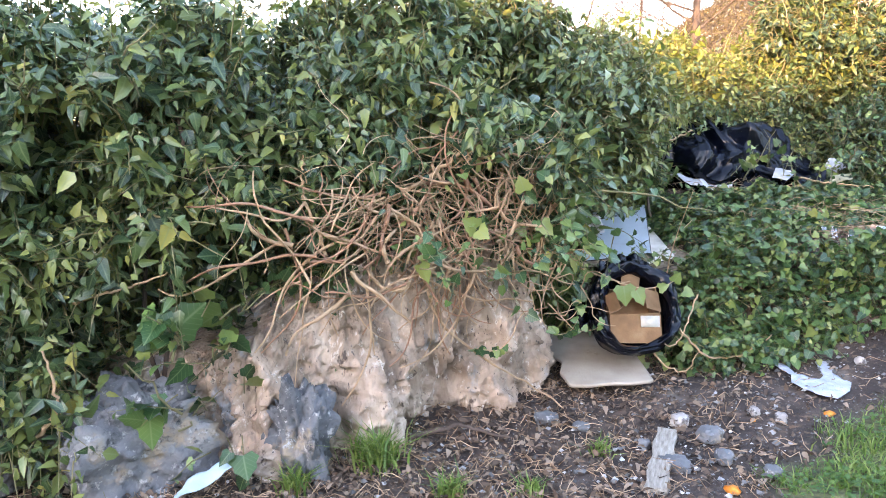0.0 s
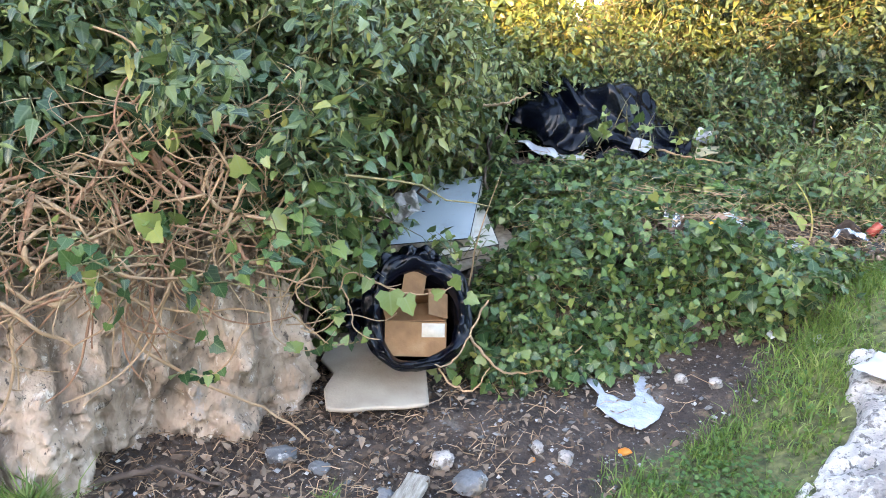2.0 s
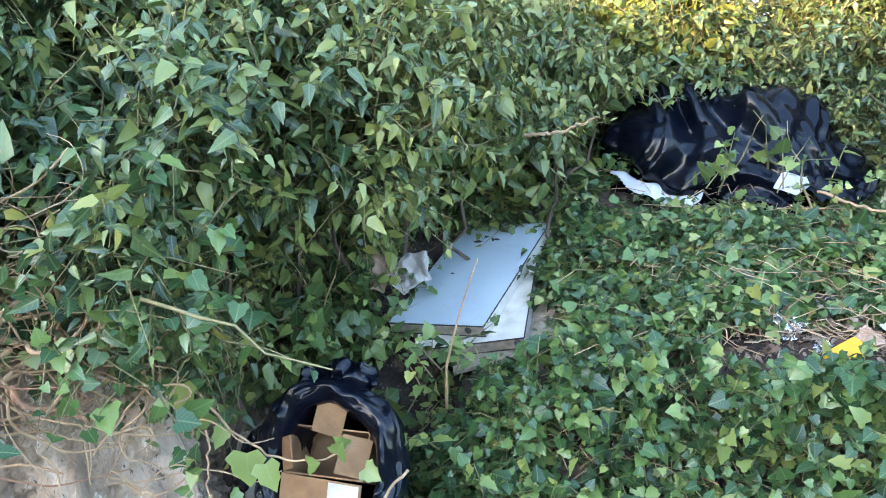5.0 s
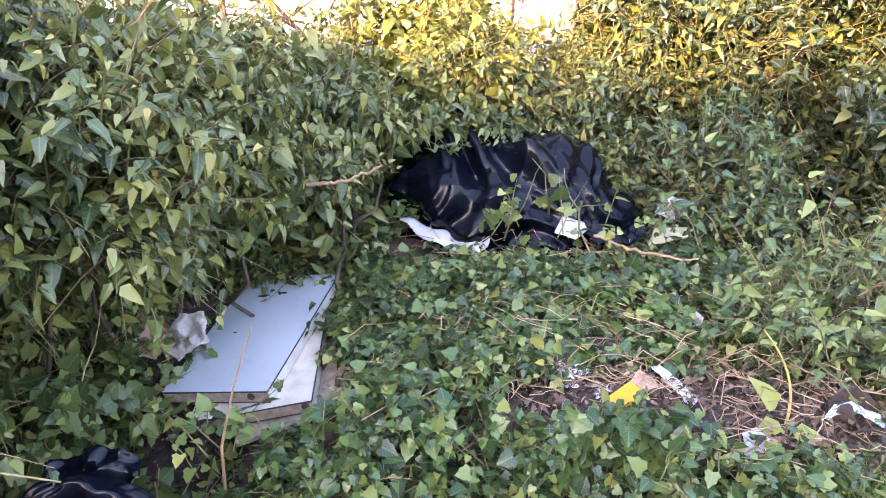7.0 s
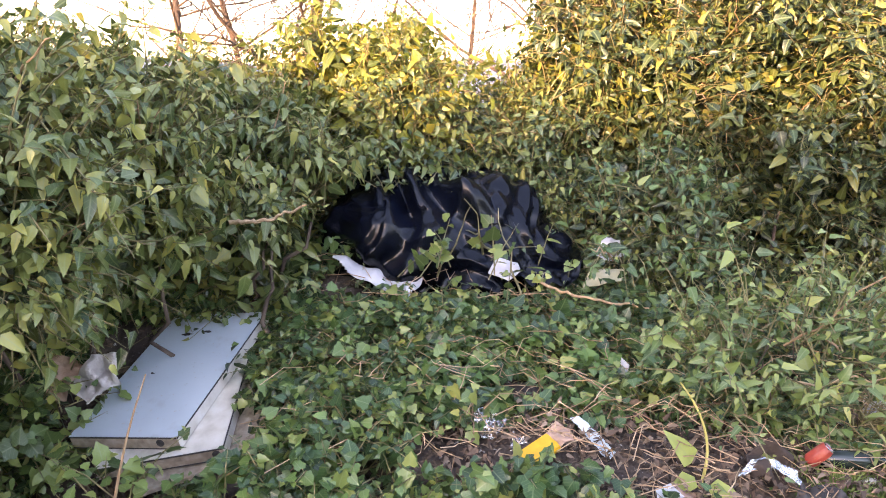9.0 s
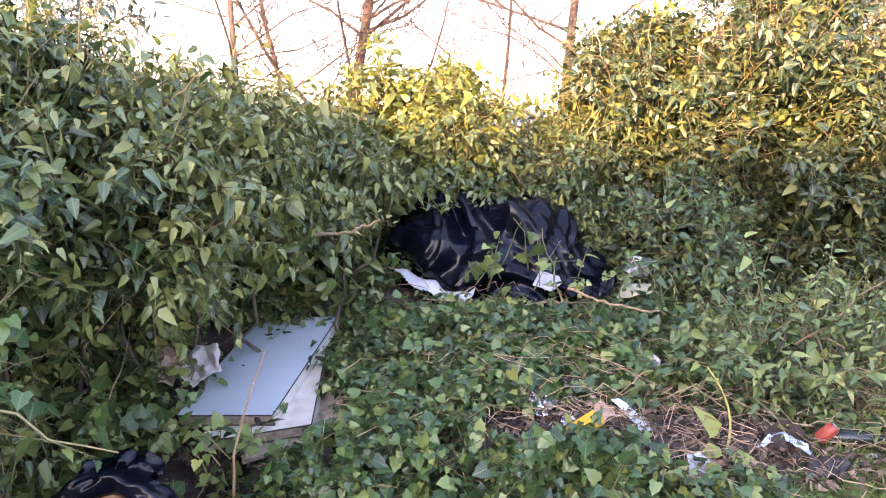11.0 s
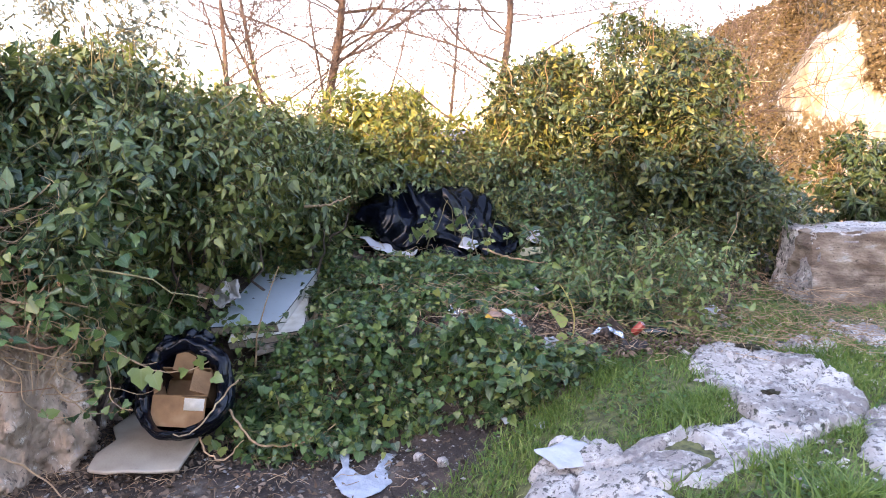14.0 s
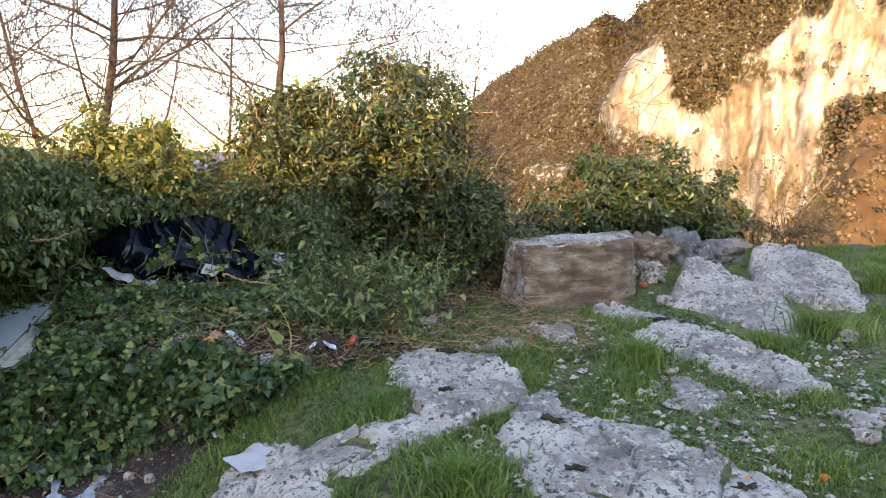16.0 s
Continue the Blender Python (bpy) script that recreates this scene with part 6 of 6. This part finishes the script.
# ---- turf, litter and gravel ----
def on_rock(x, y):
    d = np.full(x.shape, -9.0)
    for poly in SLABS:
        d = np.maximum(d, inside(poly, x, y) + 0.06)
    return d


def blades(name, x, y, high, mat, label, kind="stuff", z0=None, wide=0.0035):
    n = len(x)
    z = ground_at(x, y) if z0 is None else z0
    a = np.random.uniform(0, 2 * np.pi, n)
    lean = np.random.uniform(0.2, 1.25, n) * high
    b = np.random.uniform(0, 2 * np.pi, n)
    side = np.stack((np.cos(a), np.sin(a), np.zeros(n)), 1) * (wide * np.random.uniform(0.6, 1.4, n))[:, None]
    bend = np.stack((np.cos(b), np.sin(b), np.zeros(n)), 1)
    root = np.stack((x, y, z - 0.015), 1)
    mid = root + bend * (0.25 * lean)[:, None] + np.array((0, 0, 1)) * (0.6 * high)[:, None]
    tip = root + bend * lean[:, None] + np.array((0, 0, 1)) * (high * 0.95)[:, None]
    v = np.stack((root - side, root + side, mid - side * 0.8, mid + side * 0.8, tip), 1)
    tri = np.array([(0, 1, 3), (0, 3, 2), (2, 3, 4)])[None] + (np.arange(n) * 5)[:, None, None]
    return tagged(arrays(name, v, tri, mat), label, "grass", kind=kind)


def turf():
    n = 400000
    x, y = np.random.uniform(1.0, 11.5, n), np.random.uniform(1.4, 8.4, n)
    lump = np.array([noise.noise(Vector((a * 2.1, b * 2.1, 6))) for a, b in zip(x, y)])
    ok = (np.random.random(n) < turf_at(x, y) * np.clip(0.45 + 1.4 * lump, 0.08, 1)) & (on_rock(x, y) < 0.05 + 0.05 * lump)
    x, y, lump = x[ok][:110000], y[ok][:110000], lump[ok][:110000]
    high = np.random.uniform(0.02, 0.07, len(x)) * (1 + 1.5 * np.clip(lump, 0, 1))
    blades("grass", x, y, high, M_GRASS, "fresh green grass between the limestone")
    n = 110000
    x, y = np.random.uniform(1.9, 4.6, n), np.random.uniform(1.8, 5.4, n)
    lump = np.array([noise.noise(Vector((a * 3.3, b * 3.3, 26))) for a, b in zip(x, y)])
    ok = (np.random.random(n) < turf_at(x, y) * np.clip(0.25 + 1.4 * lump, 0.06, 1)) & (on_rock(x, y) < 0.03)
    x, y, lump = x[ok][:36000], y[ok][:36000], lump[ok][:36000]
    blades("grass", x, y, np.random.uniform(0.02, 0.06, len(x)) * (1 + 1.3 * np.clip(lump, 0, 1)), M_GRASS, "short green grass beside the bare earth", wide=0.0028)
    n = 90000
    x, y = np.random.uniform(1.2, 7, n), np.random.uniform(1.8, 5.8, n)
    lump = np.array([noise.noise(Vector((a * 2.6, b * 2.6, 16))) for a, b in zip(x, y)])
    ok = (np.random.random(n) < turf_at(x, y) * np.clip(0.3 + 1.3 * lump, 0, 1)) & (on_rock(x, y) < 0.02)
    x, y = x[ok][:24000], y[ok][:24000]
    p = np.stack((x, y, ground_at(x, y) + np.random.uniform(0.005, 0.035, len(x))), 1)
    ob = leaves("clover", ROUND, p, np.random.normal(0, 1, p.shape) * np.array((1, 1, 0.3)), np.random.normal(0, 0.35, p.shape) + np.array((0, 0, 1)), np.random.uniform(0.008, 0.024, len(x)), M_CLOVER)
    tagged(ob, "small clover and weed leaves in the turf", "weeds", kind="stuff")


turf()
for x, y, r, h, n, label in ((-0.33, 3.12, 0.09, 0.2, 260, "bright tuft of tall grass at the bank"), (-0.66, 2.95, 0.05, 0.15, 120, "small bright tuft of grass at the bank"), (-0.02, 2.85, 0.06, 0.12, 110, "small bright tuft of grass on gravel"), (0.3, 2.85, 0.05, 0.1, 60, "thin tuft of grass on gravel"), (5.25, 4.2, 0.22, 0.2, 420, "thick tuft of tall grass beside limestone"), (6.9, 4.6, 0.3, 0.24, 480, "thick tuft of tall grass beside limestone"), (3.7, 2.75, 0.25, 0.18, 480, "thick tuft of tall grass beside limestone"), (8.6, 5.8, 0.2, 0.25, 300, "thick tuft of tall grass behind rocks"), (0.65, 3.2, 0.05, 0.09, 60, "thin tuft of grass on gravel")):
    a, q = np.random.uniform(0, 2 * np.pi, n), np.abs(np.random.normal(0, r * 0.6, n))
    ob = blades("grass_tuft", q * np.cos(a), q * np.sin(a), np.random.uniform(0.5, 1.1, n) * h, M_GRASS, label, "stuff", np.zeros(n), 0.0045)
    ob.location = lie(x, y, 0.005)
    ob["group"] = "grass tufts"


def scatter(n, box, pick):
    x, y = np.random.uniform(box[0], box[2], n * 6), np.random.uniform(box[1], box[3], n * 6)
    ok = pick(x, y)
    return x[ok][:n], y[ok][:n]


def bare(x, y):
    return (turf_at(x, y) < 0.5) & (on_rock(x, y) < 0) & (y < 4.5) & (y > np.interp(x, [-3, 3], [2.2, 2.2]))


def leaf_litter():
    x, y = scatter(12000, (-2.3, 2.3, 2.4, 4.5), lambda x, y: bare(x, y) & (np.random.random(x.shape) < np.clip(1.0 - 0.55 * (x - 0.3), 0.12, 1)))
    p = np.stack((x, y, ground_at(x, y) + np.random.uniform(0.012, 0.035, len(x))), 1)
    tagged(leaves("leaf_litter", OVATE, p, np.random.normal(0, 1, p.shape) * np.array((1, 1, 0.35)), np.random.normal(0, 0.5, p.shape) + np.array((0, 0, 0.9)), np.random.uniform(0.012, 0.05, len(x)), M_LITTER), "brown dead leaves on the earth", "leaves", kind="stuff")
    x, y = scatter(5200, (2.2, 4.3, 4.6, 6.2), lambda x, y: (np.hypot((x - 3.0) / 0.9, (y - 4.65) / 0.32) < 1) | ((y > 5.2) & (np.random.random(x.shape) < 0.4)))
    p = np.stack((x, y, ground_at(x, y) + np.random.uniform(0.012, 0.06, len(x))), 1)
    tagged(leaves("leaf_litter", OVATE, p, np.random.normal(0, 1, p.shape) * np.array((1, 1, 0.35)), np.random.normal(0, 0.5, p.shape) + np.array((0, 0, 0.9)), np.random.uniform(0.012, 0.045, len(x)), M_LITTER), "brown dead leaves in the rubbish", "leaves", kind="stuff")


leaf_litter()


def twigs(name, n, box, pick, label, high, long):
    x, y = scatter(n, box, pick)
    a = np.random.uniform(0, np.pi, len(x))
    ln = np.random.uniform(0.3, 1, len(x)) * long
    z = ground_at(x, y) + np.random.uniform(0.012, high, len(x))
    t = np.linspace(-0.5, 0.5, 4)
    path = np.stack((x[:, None] + np.cos(a)[:, None] * ln[:, None] * t, y[:, None] + np.sin(a)[:, None] * ln[:, None] * t, z[:, None] + np.random.normal(0, 0.012, (len(x), 4))), 2)
    path += np.random.normal(0, 0.008, path.shape)
    tagged(tubes(name, list(path), [np.array((0.0022, 0.002, 0.0017, 0.001))] * len(path), M_VINE, sides=3), label, "twigs", kind="stuff")


twigs("fallen_twigs", 2000, (-2, 2.4, 2.3, 4.4), lambda x, y: bare(x, y) & (np.random.random(x.shape) < np.clip(1.0 - 0.6 * (x - 0.2), 0.1, 1)), "dry twigs and straw on the earth", 0.03, 0.16)
twigs("dead_stems", 1700, (1.6, 4.3, 5.2, 6.2), lambda x, y: np.random.random(x.shape) < 0.8, "dry tan stems among the ivy", 0.16, 0.28)


def gravel():
    x, y = scatter(2400, (-1.5, 2.3, 2.4, 4.3), bare)
    d = norm(np.random.normal(0, 1, (len(x), 6, 3)))
    ico = np.array([(0, 0, 1), (0.9, 0, 0), (0, 0.9, 0), (-0.9, 0, 0), (0, -0.9, 0), (0, 0, -1)], float)
    tri = np.array([(0, 1, 2), (0, 2, 3), (0, 3, 4), (0, 4, 1), (5, 2, 1), (5, 3, 2), (5, 4, 3), (5, 1, 4)])
    r = 0.004 + 0.016 * np.random.random(len(x)) ** 3
    z = ground_at(x, y) + 0.012 + r * 0.3
    v = np.stack((x, y, z), 1)[:, None] + (ico[None] + 0.35 * d) * r[:, None, None] * np.array((1, 1, 0.6))
    t = tri[None] + (np.arange(len(x)) * 6)[:, None, None]
    m = material("gravel", [(0.0, (0.07, 0.065, 0.06)), (0.6, (0.19, 0.18, 0.17)), (0.85, (0.4, 0.38, 0.36)), (1.0, (0.6, 0.58, 0.55))], 20, 0.9, 0.3, 90, island=0.85)
    tagged(arrays("gravel", v, t, m, smooth=False), "grey and white gravel trodden into the earth", "gravel", kind="stuff")


gravel()


def crumbs():
    """Limestone crumbs between the outcrops."""
    x, y = scatter(1500, (3.6, 2.0, 7.0, 5.2), lambda x, y: (on_rock(x, y) < 0.0) & (on_rock(x, y) > -0.45) & (np.random.random(x.shape) < 0.4))
    ico = np.array([(0, 0, 1), (0.9, 0, 0), (0, 0.9, 0), (-0.9, 0, 0), (0, -0.9, 0), (0, 0, -1)], float)
    tri = np.array([(0, 1, 2), (0, 2, 3), (0, 3, 4), (0, 4, 1), (5, 2, 1), (5, 3, 2), (5, 4, 3), (5, 1, 4)])
    r = 0.006 + 0.035 * np.random.random(len(x)) ** 3
    v = np.stack((x, y, ground_at(x, y) + 0.012 + r * 0.2), 1)[:, None] + (ico[None] + 0.35 * norm(np.random.normal(0, 1, (len(x), 6, 3)))) * r[:, None, None] * np.array((1, 1, 0.5))
    tagged(arrays("limestone_crumbs", v, tri[None] + (np.arange(len(x)) * 6)[:, None, None], M_LIME, smooth=False), "pale limestone crumbs in thin turf", "gravel", kind="stuff")


crumbs()
shrub("ivy_shoots", (0.75, 4.7, 0.2), [(0.6, 4.72, 0.48, 0.2, 0.14, 0.2), (0.74, 4.55, 0.28, 0.2, 0.12, 0.14), (0.95, 4.52, 0.18, 0.2, 0.08, 0.06), (1.4, 4.48, 0.24, 0.25, 0.06, 0.05), (0.6, 4.92, 0.44, 0.14, 0.14, 0.14)], 340, 0.055, M_IVY_CLUMP, "leafy ivy shoots in front of the boards", "ivy", shape=LOBED, per=6, length=0.16, limbs=0)
for k, (x, y) in enumerate(((3.2, 5.15), (3.6, 5.35), (3.0, 5.5), (4.1, 5.75), (3.75, 4.95))):
    n = 140
    a, q = np.random.uniform(0, 2 * np.pi, n), np.abs(np.random.normal(0, 0.16, n))
    ob = blades("dry_grass_tuft", q * np.cos(a), q * np.sin(a), np.random.uniform(0.5, 1.1, n) * 0.22, M_STEM, "loose tuft of straw-coloured grass among ivy", "stuff", np.zeros(n), 0.003)
    ob.location = lie(x, y, 0.005)
    ob["group"] = "dry grass tufts"
